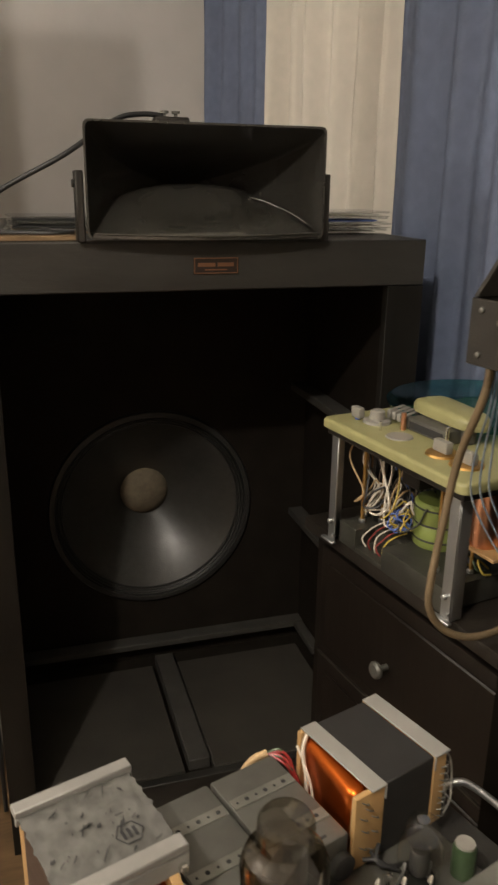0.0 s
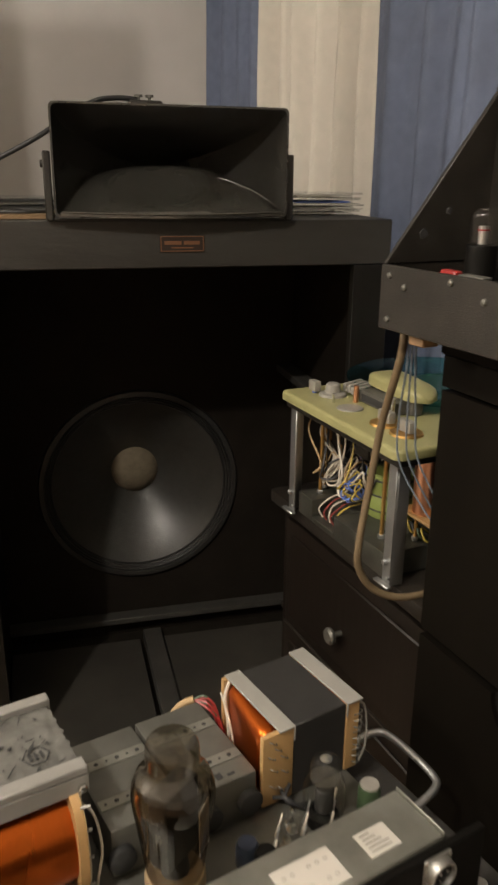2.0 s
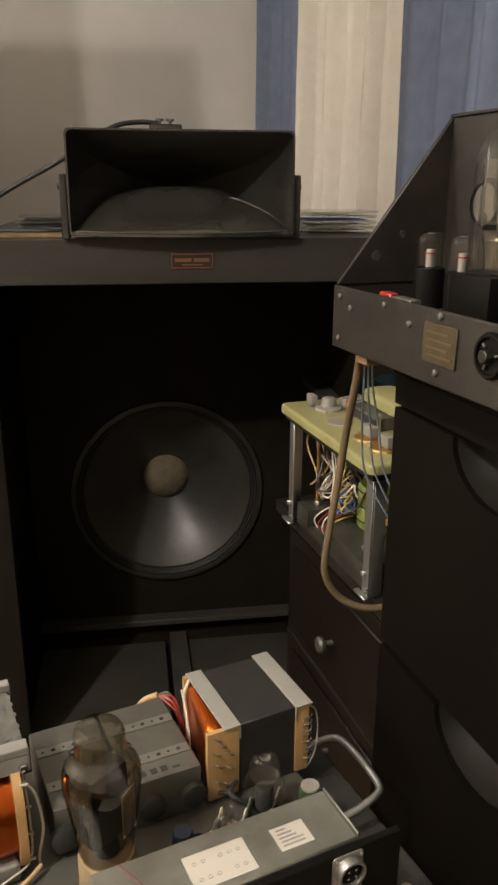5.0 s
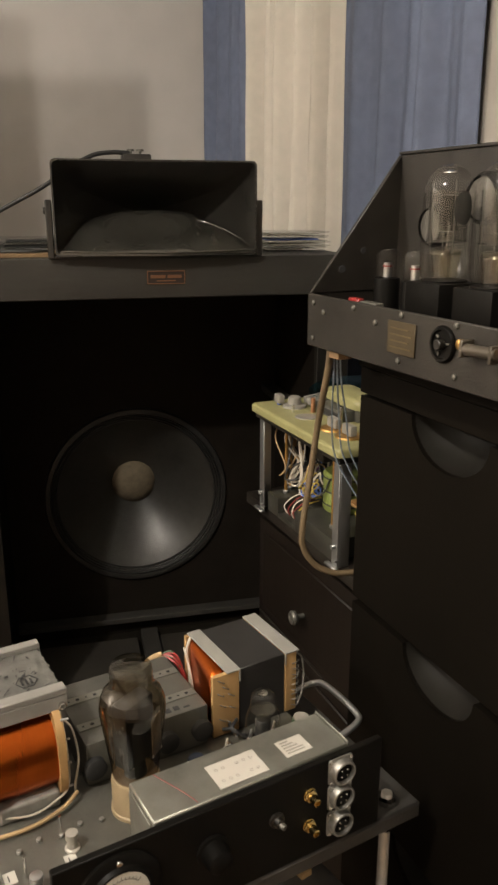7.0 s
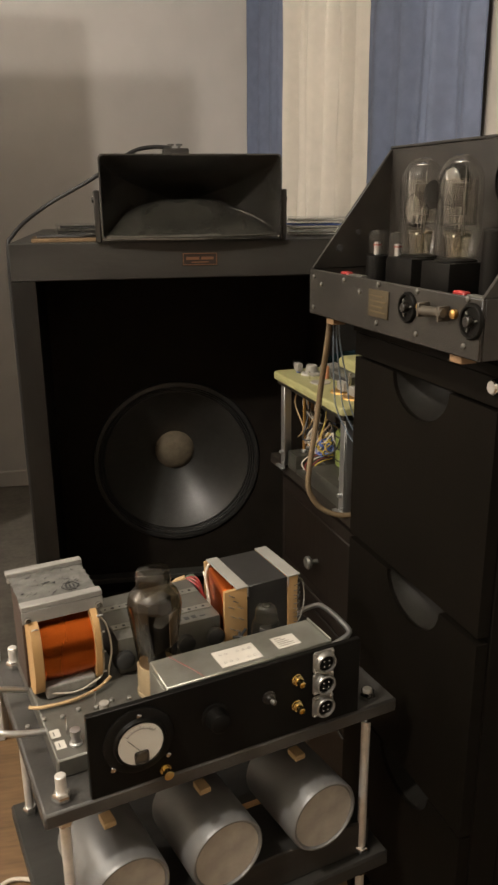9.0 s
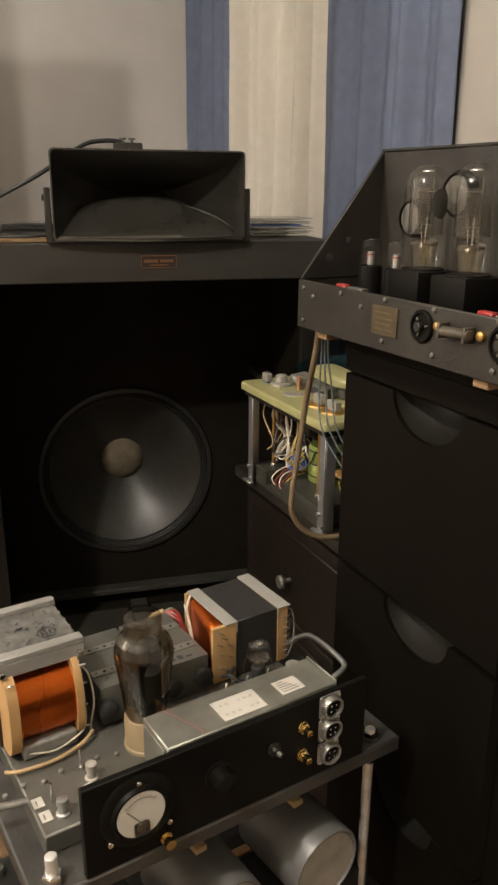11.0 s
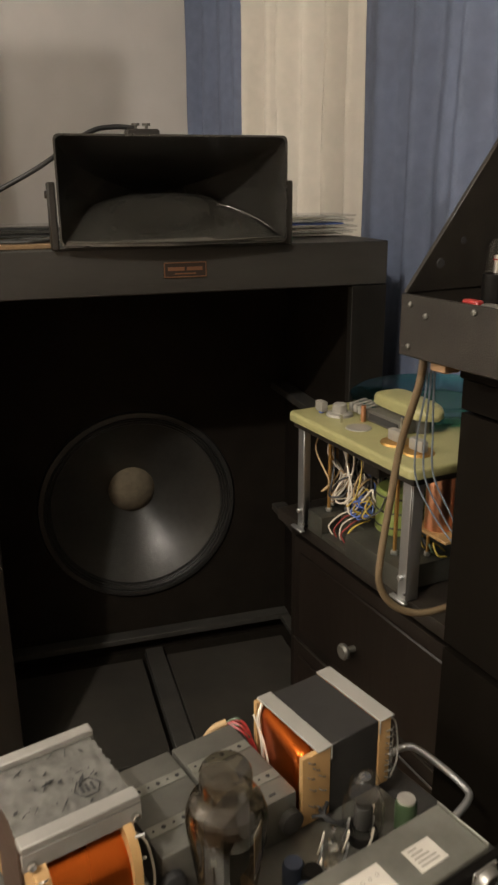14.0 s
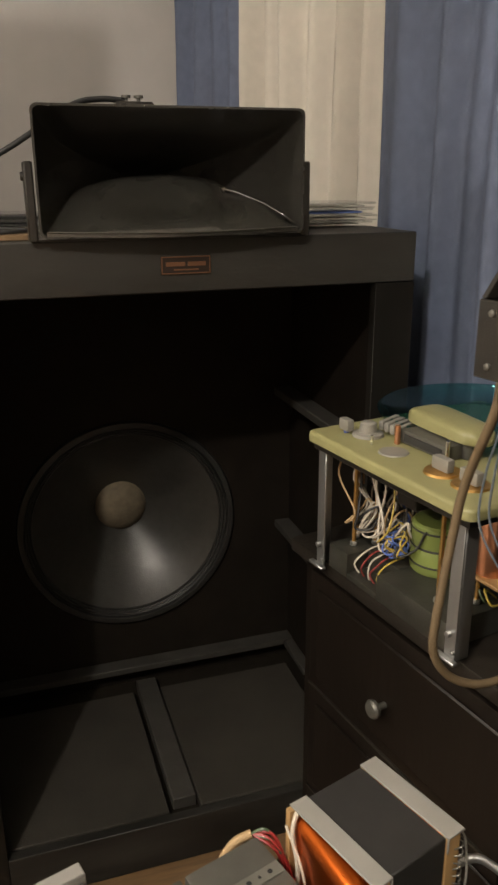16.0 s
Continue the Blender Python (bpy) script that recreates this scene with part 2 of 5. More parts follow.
def rod(p, q, r, seg=12, bm=None, end=True):
    p, q = Vector(p), Vector(q)
    d = q - p
    m = Matrix.Translation(p) @ d.to_track_quat("Z", "Y").to_matrix().to_4x4()
    c = min(r * 0.15, d.length * 0.2)
    prof = [(0, 0), (r - c, 0), (r, c), (r, d.length - c), (r - c, d.length), (0, d.length)] if end else [(r, 0), (r, d.length)]
    return lathe(prof, seg, m, bm)


def smooth_line(pts, n=8):
    pts = [Vector(p) for p in pts]
    out = []
    for i in range(len(pts) - 1):
        p0, p1, p2, p3 = pts[max(i - 1, 0)], pts[i], pts[i + 1], pts[min(i + 2, len(pts) - 1)]
        for k in range(n):
            t = k / n
            out.append(0.5 * ((2 * p1) + (p2 - p0) * t + (2 * p0 - 5 * p1 + 4 * p2 - p3) * t * t + (3 * p1 - p0 - 3 * p2 + p3) * t ** 3))
    return out + [pts[-1]]


def wire(pts, r, seg=8, n=8, bm=None):
    """A round tube swept along a smooth line through the points."""
    bm = bm or bmesh.new()
    line = smooth_line(pts, n)
    rings, up = [], Vector((0.13, 0.27, 0.95))
    for i, p in enumerate(line):
        d = (line[min(i + 1, len(line) - 1)] - line[max(i - 1, 0)]).normalized()
        a = d.cross(up)
        a = a.normalized() if a.length > 1e-4 else d.orthogonal().normalized()
        b = d.cross(a)
        up = -b if up.dot(-b) > 0 else b
        rings.append([bm.verts.new(p + r * (math.cos(2 * math.pi * k / seg) * a + math.sin(2 * math.pi * k / seg) * b)) for k in range(seg)])
    for ra, rb in zip(rings, rings[1:]):
        for k in range(seg):
            bm.faces.new((ra[k], ra[(k + 1) % seg], rb[(k + 1) % seg], rb[k]))
    bm.faces.new(rings[0])
    bm.faces.new(rings[-1])
    bmesh.ops.recalc_face_normals(bm, faces=bm.faces)
    return bm


def finish(name, bm, mat, smooth=True):
    me = bpy.data.meshes.new(name)
    bm.to_mesh(me)
    bm.free()
    me.materials.append(mat)
    if smooth:
        me.polygons.foreach_set("use_smooth", [True] * len(me.polygons))
        me.set_sharp_from_angle(angle=radians(42))
    return new(name, me)


def part(name, bm, mat, parent, label="", at=None):
    ob = finish(name, bm, mat)
    ob.parent = parent
    if at is not None:
        ob.matrix_basis = at
    if label:
        ob["label"] = label
    return ob


def thing(name, m, label, category, group=""):
    ob = new(name)
    ob.empty_display_size = 0.05
    ob.matrix_basis = m
    return tagged(ob, label, category, group)


def single(name, bm, mat, label, category, group="", m=None):
    ob = finish(name, bm, mat)
    if m is not None:
        ob.matrix_basis = m
    return tagged(ob, label, category, group)


def structure(name, bm, mat, label, category):
    return tagged(finish(name, bm, mat), label, category, kind="structure")


FRONT = Matrix.Rotation(radians(90), 4, "X")   # turns +z to -y


def facing(a, b, z):
    """A turned piece whose axis points to -y at that place."""
    return Matrix.Translation((a, b, z)) @ FRONT


# ---- the room ----
structure("floor", box(-2.2, 1.20, -2.6, 3.22, -0.08, 0.0, 0), M["floor"], "brown wooden floor of the listening room", "floor")
structure("ceiling", box(-2.2, 1.20, -2.6, 3.22, 2.55, 2.63, 0), M["ceiling"], "plain white ceiling", "ceiling")
structure("wall_north", box(-2.2, 1.20, 3.10, 3.22, 0, 2.55, 0), M["wall"], "plain off-white painted wall behind the loudspeaker", "wall")
structure("wall_east", box(1.012, 1.20, -2.6, 3.10, 0, 2.55, 0), M["east_wall"], "plain beige painted wall beside the curtains, shade put into its colour", "wall")
structure("wall_west", box(-2.2, -2.08, -2.6, 3.10, 0, 2.55, 0), M["bounce_wall"], "plain unseen wall, pale to bounce fill light", "wall")
structure("wall_south", box(-2.08, 1.012, -2.6, -2.48, 0, 2.55, 0), M["bounce_wall"], "plain unseen wall, pale to bounce fill light", "wall")
# two unseen blockers, added and sized to cast the stepped shadows on wall_north
structure("shadow_caster_near", box(-0.80, -0.0335, 1.30, 1.35, 0, 2.062, 0.003), M["wall"], "unseen plain wall piece added to cast the lower wall shadow", "wall")
structure("shadow_caster_far", box(-1.50, -0.594, 2.20, 2.30, 0, 1.941, 0.004), M["wall"], "unseen plain wall piece added to cast the taller wall shadow", "wall")
structure("baseboard", box(-2.08, 1.012, 3.085, 3.10, 0, 0.07, 0.002), M["wall"], "low painted skirting board", "baseboard")


# ---- curtains ----
def curtain(name, p, q, z0, z1, folds, depth, mat, label, seed):
    rng = random.Random(seed)
    p, q = Vector((*p, 0)), Vector((*q, 0))
    d = q - p
    n = Vector((-d.y, d.x, 0)).normalized()
    cols, rows = folds * 20, 30
    ph = [rng.uniform(-0.5, 0.5) for _ in range(folds + 2)]
    am = [rng.uniform(0.5, 1.35) for _ in range(folds + 2)]
    bm = bmesh.new()
    grid = []
    for i in range(cols + 1):
        u = i / cols
        k = u * folds
        j = int(min(k, folds - 1))
        f = k - j
        amp = am[j] * (1 - f) + am[j + 1] * f
        line = []
        for r in range(rows + 1):
            t = r / rows
            sway = 0.12 * math.sin(3.0 * t + 2.1 * ph[j]) + 0.05 * noise.noise((k * 1.3, t * 5, seed))
            w = 2 * math.pi * (k + sway) + ph[j] * (1 - f) + ph[j + 1] * f
            ridge = 0.85 * math.sin(w) + 0.30 * math.sin(2 * w + 1.1)
            spread = 0.75 + 0.35 * (1 - t)
            off = depth * spread * amp * (ridge + 0.25 * math.sin(1.7 * w + seed)) * min(1.0, (1 - u) * 9 + 0.3) + 0.007 * noise.noise((k * 1.5, t * 7, seed + 5))
            c = p + d * (u + 0.006 * math.sin(5 * t + k)) + n * off
            line.append(bm.verts.new((c.x, c.y, z0 + (z1 - z0) * t)))
        grid.append(line)
    for a, b in zip(grid, grid[1:]):
        for r in range(rows):
            bm.faces.new((a[r], b[r], b[r + 1], a[r + 1]))
    ob = single(name, bm, mat, label, "curtain", "window curtains")
    sol = ob.modifiers.new("thickness", "SOLIDIFY")
    sol.thickness = 0.002
    return ob


curtain("curtain", (0.845, 3.03), (0.869, 2.33), 0.02, 2.42, 4, 0.024, M["blue"], "blue cloth curtain hanging in the room corner", 3)
curtain("curtain", (0.866, 2.36), (0.934, 1.69), 0.02, 2.42, 6, 0.038, M["white"], "cream cloth curtain with deep folds between blue ones", 8)
curtain("curtain", (0.919, 1.690), (0.996, 1.192), 0.02, 2.42, 4, 0.017, M["blue"], "blue cloth curtain hanging beside the black loudspeaker", 12)
rail = thing("curtain_rail", Matrix(), "thin white curtain rail high on the wall", "curtain rail")
part("pole", rod((0.84, 3.09, 2.44), (0.985, 1.05, 2.44), 0.012), M["paper"], rail)


# ---- loudspeaker cabinet ----
def holed_board(x0, x1, z0, z1, cx, cz, r, y0, y1, seg=64):
    """An upright board with a round hole."""
    bm = bmesh.new()
    rings = []
    corners = [math.atan2(z - cz, x - cx) % (2 * math.pi) for x in (x0, x1) for z in (z0, z1)]
    angles = sorted([2 * math.pi * k / seg for k in range(seg)] + corners)
    for y in (y0, y1):
        inner, outer = [], []
        for a in angles:
            c, s = math.cos(a), math.sin(a)
            t = min(((x1 - cx) / c if c > 1e-9 else (x0 - cx) / c if c < -1e-9 else 1e9), ((z1 - cz) / s if s > 1e-9 else (z0 - cz) / s if s < -1e-9 else 1e9))
            inner.append(bm.verts.new((cx + r * c, y, cz + r * s)))
            outer.append(bm.verts.new((cx + t * c, y, cz + t * s)))
        rings.append((inner, outer))
    (i0, o0), (i1, o1) = rings
    n = len(angles)
    for k in range(n):
        j = (k + 1) % n
        for q in ((i0[k], o0[k], o0[j], i0[j]), (i1[k], i1[j], o1[j], o1[k]), (i0[k], i0[j], i1[j], i1[k]), (o0[k], o1[k], o1[j], o0[j])):
            bm.faces.new(q)
    bmesh.ops.recalc_face_normals(bm, faces=bm.faces)
    return bm


spk = thing("loudspeaker", Matrix(), "large black wooden loudspeaker cabinet with a deep open front", "loudspeaker")
Y0, BAF, YB = 1.383, 1.872, 2.22
part("side_panel", box(0.070, 0.090, Y0 + 0.02, YB, 0.0, 1.120, 0.001), M["black_wood"], spk)
part("side_panel", box(0.825, 0.845, Y0 + 0.02, YB, 0.0, 1.120, 0.001), M["black_wood"], spk)
# thin liners added over the side panels to keep the recess walls dark
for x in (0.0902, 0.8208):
    part("recess_shade_liner", box(x, x + 0.004, Y0 + 0.0206, BAF - 0.0006, 0.0685, 1.0845, 0), M["recess"], spk)
part("top_panel", box(0.070, 0.845, Y0 + 0.0205, YB, 1.1205, 1.142, 0.001), M["black_wood"], spk, "scuffed black top board")
part("back_panel", box(0.0905, 0.8245, YB - 0.02, YB, 0.0, 1.120, 0.001), M["recess"], spk)
part("stile", box(0.070, 0.119, Y0, Y0 + 0.02, 0.0, 1.0635, 0.0004), M["stile"], spk)
part("stile", box(0.777, 0.845, Y0, Y0 + 0.02, 0.0, 1.0635, 0.0004), M["stile"], spk)
part("top_rail", box(0.070, 0.845, Y0, Y0 + 0.02, 1.064, 1.142, 0.002), M["scuffed"], spk, "scuffed black rail across the cabinet's front")
part("bottom_rail", box(0.1195, 0.7765, Y0, Y0 + 0.02, 0.0, 0.098, 0.0015), M["black_wood"], spk)
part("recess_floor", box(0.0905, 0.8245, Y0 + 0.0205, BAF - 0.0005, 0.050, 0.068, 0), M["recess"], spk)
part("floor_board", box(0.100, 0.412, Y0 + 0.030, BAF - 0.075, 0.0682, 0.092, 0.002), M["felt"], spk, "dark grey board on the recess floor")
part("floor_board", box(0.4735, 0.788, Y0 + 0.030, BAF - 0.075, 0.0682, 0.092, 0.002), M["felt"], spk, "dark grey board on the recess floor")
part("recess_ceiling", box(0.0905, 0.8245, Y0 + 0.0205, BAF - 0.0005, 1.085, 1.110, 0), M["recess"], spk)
part("rear_batten", box(0.0945, 0.8205, BAF - 0.040, BAF - 0.001, 0.118, 0.134, 0.002), M["batten"], spk)
part("centre_batten", box(0.424, 0.470, Y0 + 0.055, BAF - 0.0355, 0.0682, 0.0945, 0.002), M["batten"], spk)
part("side_batten", box(0.796, 0.8205, 1.70, BAF - 0.0405, 0.116, 0.132, 0.002), M["batten"], spk)
part("side_batten", box(0.780, 0.8205, 1.44, BAF - 0.002, 0.757, 0.775, 0.002), M["batten"], spk)
part("side_batten", box(0.783, 0.8205, 1.44, BAF - 0.002, 0.428, 0.446, 0.002), M["batten"], spk)
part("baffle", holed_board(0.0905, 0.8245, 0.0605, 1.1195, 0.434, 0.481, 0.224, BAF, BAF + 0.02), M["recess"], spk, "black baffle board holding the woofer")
WO = Matrix.Translation((0.434, BAF, 0.481)) @ FRONT @ Matrix.Diagonal((0.945, 0.945, 1, 1))
woofer = part("woofer", lathe([(0.230, -0.012), (0.2435, -0.004), (0.2435, 0.009), (0.2455, 0.012), (0.2570, 0.011), (0.2605, 0.006), (0.2605, 0.0), (0.2435, -0.001)], 72), M["rubber"], spk, "large round woofer with a grey paper cone", WO)
part("surround", lathe([(0.2440, 0.002), (0.2405, 0.006), (0.2370, 0.002), (0.2335, 0.005), (0.2300, 0.001), (0.2270, 0.003), (0.2245, -0.003)], 72), M["rubber"], woofer)
part("cone", lathe([(0.2255, -0.003)] + [(0.2255 - 0.1745 * u, -0.004 - 0.128 * (0.72 * u + 0.28 * u * u)) for u in [k / 10 for k in range(11)]], 72), M["cone"], woofer, "grey glossy paper cone")
part("dust_cap", lathe([(0.066, -0.122), (0.063, -0.117), (0.056, -0.107), (0.042, -0.097), (0.024, -0.091), (0.0, -0.089)], 40), M["cap"], woofer, "brown cloth dust cap")
plate = part("name_plate", box(0.430, 0.505, Y0 - 0.0025, Y0 - 0.0003, 1.091, 1.117, 0.0006), M["plate_brown"], spk, "small brown plate with a gold rim")
for q in ((0.431, 0.504, 1.0915, 1.0930), (0.431, 0.504, 1.1150, 1.1165), (0.431, 0.4325, 1.0932, 1.1148), (0.5025, 0.504, 1.0932, 1.1148)):
    part("rim", box(q[0], q[1], Y0 - 0.0034, Y0 - 0.0026, q[2], q[3], 0), M["plate_gold"], plate)
for k, (a, b) in enumerate(((0.4375, 0.466), (0.470, 0.497))):
    part("lettering_bar", box(a, b, Y0 - 0.0032, Y0 - 0.0026, 1.1025, 1.1085, 0), M["plate_gold"], plate)
part("lettering_bar", box(0.449, 0.486, Y0 - 0.0032, Y0 - 0.0026, 1.0965, 1.0985, 0), M["plate_gold"], plate)


# ---- horn on the cabinet ----
horn = thing("horn_loudspeaker", pose(0.4525, 1.358, 1.142), "black bakelite horn with a wide rectangular mouth standing on the cabinet", "horn")


def horn_shell():
    bm = bmesh.new()
    rings = []
    n = 18
    for inner in (True, False):
        for k in range(n + 1):
            u = k / n
            y = 0.26 * u
            hw = 0.020 + 0.166 * (1 - u ** 1.5)
            zb = 0.008 + 0.030 * u
            zt = 0.171 - 0.086 * u ** 0.9
            if not inner:
                hw, zb, zt = hw + 0.003, zb - 0.003, zt + 0.003
            c = 0.009 * (1 - u)
            ring = []
            for q in ((-hw, zb, 1), (hw, zb, 2), (hw, zt, 3), (-hw, zt, 4)):
                sx, sz = (1 if q[0] < 0 else -1), (1 if q[2] in (1, 2) else -1)
                for j in range(4):
                    a = math.pi / 2 * j / 3
                    ca, sa = (1 - math.sin(a), 1 - math.cos(a)) if q[2] in (2, 4) else (1 - math.cos(a), 1 - math.sin(a))
                    ring.append(bm.verts.new((q[0] + sx * c * ca, y, q[1] + sz * c * sa)))
            rings.append(ring)
    half = n + 1
    for a, b in list(zip(rings[:half], rings[1:half])) + list(zip(rings[half:], rings[half + 1:])) + [(rings[0], rings[half])]:
        for k in range(16):
            bm.faces.new((a[k], a[(k + 1) % 16], b[(k + 1) % 16], b[k]))
    bm.faces.new(rings[half - 1])
    bmesh.ops.recalc_face_normals(bm, faces=bm.faces)
    return bm


def horn_lip():
    """The bowed lower wall: it swells from the front lip to an arched crest and falls away behind it."""
    bm = bmesh.new()
    rows = []
    nx, ny = 40, 16
    for i in range(nx + 1):
        v = 2 * i / nx - 1
        arch = (1 - abs(v) ** 2.4) ** 0.62
        row = []
        for k in range(ny + 1):
            u = k / ny
            rise = math.sin(math.pi * 0.62 * u) ** 0.9 if u > 0 else 0.0
            dent = -0.010 * math.exp(-((v - 0.42 - 0.25 * u) / 0.10) ** 2) * math.sin(math.pi * u) - 0.016 * math.exp(-((v + 0.08) / 0.42) ** 4) * math.sin(math.pi * min(1.0, u * 1.35)) ** 2
            row.append(bm.verts.new((0.180 * v, -0.010 * (1 - v * v) * (1 - u) + 0.15 * u, 0.013 - 0.004 * (1 - v * v) * (1 - u) + 0.074 * arch * rise + dent)))
        rows.append(row)
    for a, b in zip(rows, rows[1:]):
        for k in range(ny):
            bm.faces.new((a[k], b[k], b[k + 1], a[k + 1]))
    under = bmesh.ops.extrude_face_region(bm, geom=list(bm.faces))["geom"]
    for v in under:
        if isinstance(v, bmesh.types.BMVert):
            v.co.z -= 0.005
    bmesh.ops.recalc_face_normals(bm, faces=bm.faces)
    return bm


part("lower_lip", horn_lip(), M["lip"], horn, "bowed glossy lower lip")
# round beads added on the lip's edges so that they catch highlight lines
for pts in ([(0.055, 0.098, 0.072), (0.100, 0.085, 0.064), (0.140, 0.058, 0.048), (0.166, 0.028, 0.030), (0.178, 0.004, 0.018)],
            [(-0.178, 0.000, 0.0135), (-0.120, -0.0060, 0.0118), (0.0, -0.0105, 0.0098), (0.120, -0.0060, 0.0118), (0.178, 0.000, 0.0135)]):
    part("lip_glint_bead", wire(pts, 0.0016, 10), M["lip"], horn, "thin bead added along the polished edge to catch a highlight")
part("mouth", horn_shell(), M["horn"], horn)
for sx in (-1, 1):
    x = sx * 0.1965
    yoke = part("yoke_bracket", box(x - 0.006, x + 0.006, 0.010, 0.050, 0.0, 0.104, 0.002), M["black_metal"], horn, "flat black steel bracket")
    part("bolt", rod((x - sx * 0.002, 0.03, 0.085), (x + sx * 0.010, 0.03, 0.085), 0.006), M["black_metal"], yoke)
part("base_strap", box(-0.190, 0.190, 0.015, 0.045, 0.0, 0.003, 0.0005), M["black_metal"], horn)
part("compression_driver", rod((0, 0.265, 0.078), (0, 0.40, 0.078), 0.055, 32), M["black_metal"], horn)
term = part("terminal_block", box(-0.045, 0.015, 0.205, 0.245, 0.118, 0.196, 0.003), M["black_metal"], horn)
for dx in (-0.026, -0.006):
    part("thumb_screw", lathe([(0, 0), (0.003, 0), (0.003, 0.006), (0.0075, 0.006), (0.0075, 0.010), (0, 0.010)], 16), M["dull_steel"], term, "", Matrix.Translation((dx, 0.225, 0.1962)))
single("cable", wire([(0.425, 1.585, 1.340), (0.385, 1.575, 1.341), (0.335, 1.55, 1.328), (0.245, 1.50, 1.270), (0.14, 1.50, 1.213), (0.075, 1.45, 1.158), (0.062, 1.44, 1.10), (0.060, 1.45, 0.8), (0.058, 1.47, 0.3), (0.055, 1.50, 0.006)], 0.0045, 10), M["black_wire"], "thick black cable running from the horn over the cabinet's edge", "cable")

# cases and papers beside the horn
for k in range(4):
    z = 1.1422 + 0.0105 * k
    dx = (0.0, 0.006, -0.004, 0.003)[k]
    c = thing("disc_case", pose(0.775 + dx, 1.60, z, 0, 0, (-3, 2, 5, 0)[k]), "flat clear plastic disc case lying in a small stack", "disc case", "disc cases beside the horn")
    part("lid", box(-0.071, 0.071, -0.062, 0.062, 0.0065, 0.0098, 0.0006), M["case"], c)
    part("tray", box(-0.070, 0.070, -0.061, 0.061, 0.0, 0.0014, 0.0003), M["case"], c)
    part("insert", box(-0.060, 0.052, -0.056, 0.056, 0.0018, 0.0046, 0.0003), M["blue_card"] if k == 2 else M["paper"], c, "printed card insert")
for k in range(3):
    z = 1.1422 + 0.0105 * k
    c = thing("disc_case", pose(0.215 + 0.004 * k, 1.62, z, 0, 0, 4 * k - 3), "flat clear plastic disc case lying in a small stack", "disc case", "disc cases beside the horn")
    part("lid", box(-0.071, 0.071, -0.062, 0.062, 0.0065, 0.0098, 0.0006), M["case"], c)
    part("tray", box(-0.070, 0.070, -0.061, 0.061, 0.0, 0.0014, 0.0003), M["case"], c)
    part("insert", box(-0.060, 0.052, -0.056, 0.056, 0.0018, 0.0046, 0.0003), M["ink"] if k else M["sleeve"], c, "dark card insert")
single("paper_slip", box(-0.035, 0.035, -0.015, 0.015, 0.0002, 0.004, 0.0008), M["paper"], "small white paper slip lying under the horn", "paper", m=pose(0.37, 1.395, 1.142, 0, 0, 6))
single("red_clip", box(-0.008, 0.008, -0.006, 0.006, 0.0002, 0.006, 0.001), M["red"], "small red plastic clip lying under the horn", "clip", m=pose(0.415, 1.405, 1.142, 0, 0, 20))
for k, (x, w) in enumerate(((0.465, 0.02), (0.50, 0.012), (0.545, 0.016))):
    single("scrap", box(-w / 2, w / 2, -0.005, 0.005, 0.0002, 0.0045, 0.001), (M["ink"], M["black_wire"], M["ink"])[k], "small dark scrap lying on the cabinet", "scrap", "scraps under the horn", pose(x, 1.40, 1.142, 0, 0, 30 * k))
single("cardboard", box(-0.075, 0.075, -0.070, 0.070, 0.0002, 0.0075, 0.001), M["cardboard"], "flat brown cardboard lying on the cabinet beside the horn", "cardboard", m=pose(0.185, 1.478, 1.142, 0, 0, 4))
single("cable", wire([(0.13, 1.46, 1.1535), (0.17, 1.45, 1.1535), (0.21, 1.47, 1.1550), (0.25, 1.45, 1.1535), (0.22, 1.42, 1.1535), (0.16, 1.43, 1.1535), (0.125, 1.43, 1.1535)], 0.003, 8), M["black_wire"], "thin black cable coiled on the cabinet", "cable")

# ---- dark chest of drawers ----
CH = pose(0.625, 1.272, 0, 0, 0, -80)
chest = thing("chest_of_drawers", CH, "dark brown wooden chest of drawers with a round knob", "chest")
part("top", box(-0.034, 0.52, -0.012, 0.290, 0.660, 0.682, 0.003, 2), M["chest_top"], chest, "dark worn wooden top")
part("body", box(-0.03, 0.51, 0.016, 0.283, 0.0, 0.6598, 0.001), M["brown_wood"], chest)
for z0, z1 in ((0.435, 0.640), (0.225, 0.428), (0.02, 0.218)):
    d = part("drawer_front", box(0.005, 0.475, 0.002, 0.0158, z0, z1, 0.003, 2), M["brown_wood"], chest)
    part("drawer_panel", box(0.030, 0.450, -0.003, 0.0018, z0 + 0.022, z1 - 0.022, 0.0025), M["brown_wood"], d)
    part("knob", lathe([(0.005, 0), (0.005, 0.012), (0.013, 0.017), (0.014, 0.022), (0.011, 0.026), (0, 0.027)], 20), M["dull_steel"], d, "round grey metal knob", facing(0.210, -0.003, (z0 + z1) / 2 - 0.014))
    part("edge_strip", box(0.005, 0.475, 0.0005, 0.0156, z0 - 0.005, z0 - 0.0015, 0), M["black_metal"], d)

# ---- opened record player on the chest ----
RP = pose(0.604, 1.262, 0.682, 0, 0, -80)
rp = thing("record_player", RP, "opened record player with olive top plate and bare coloured wiring", "record player")


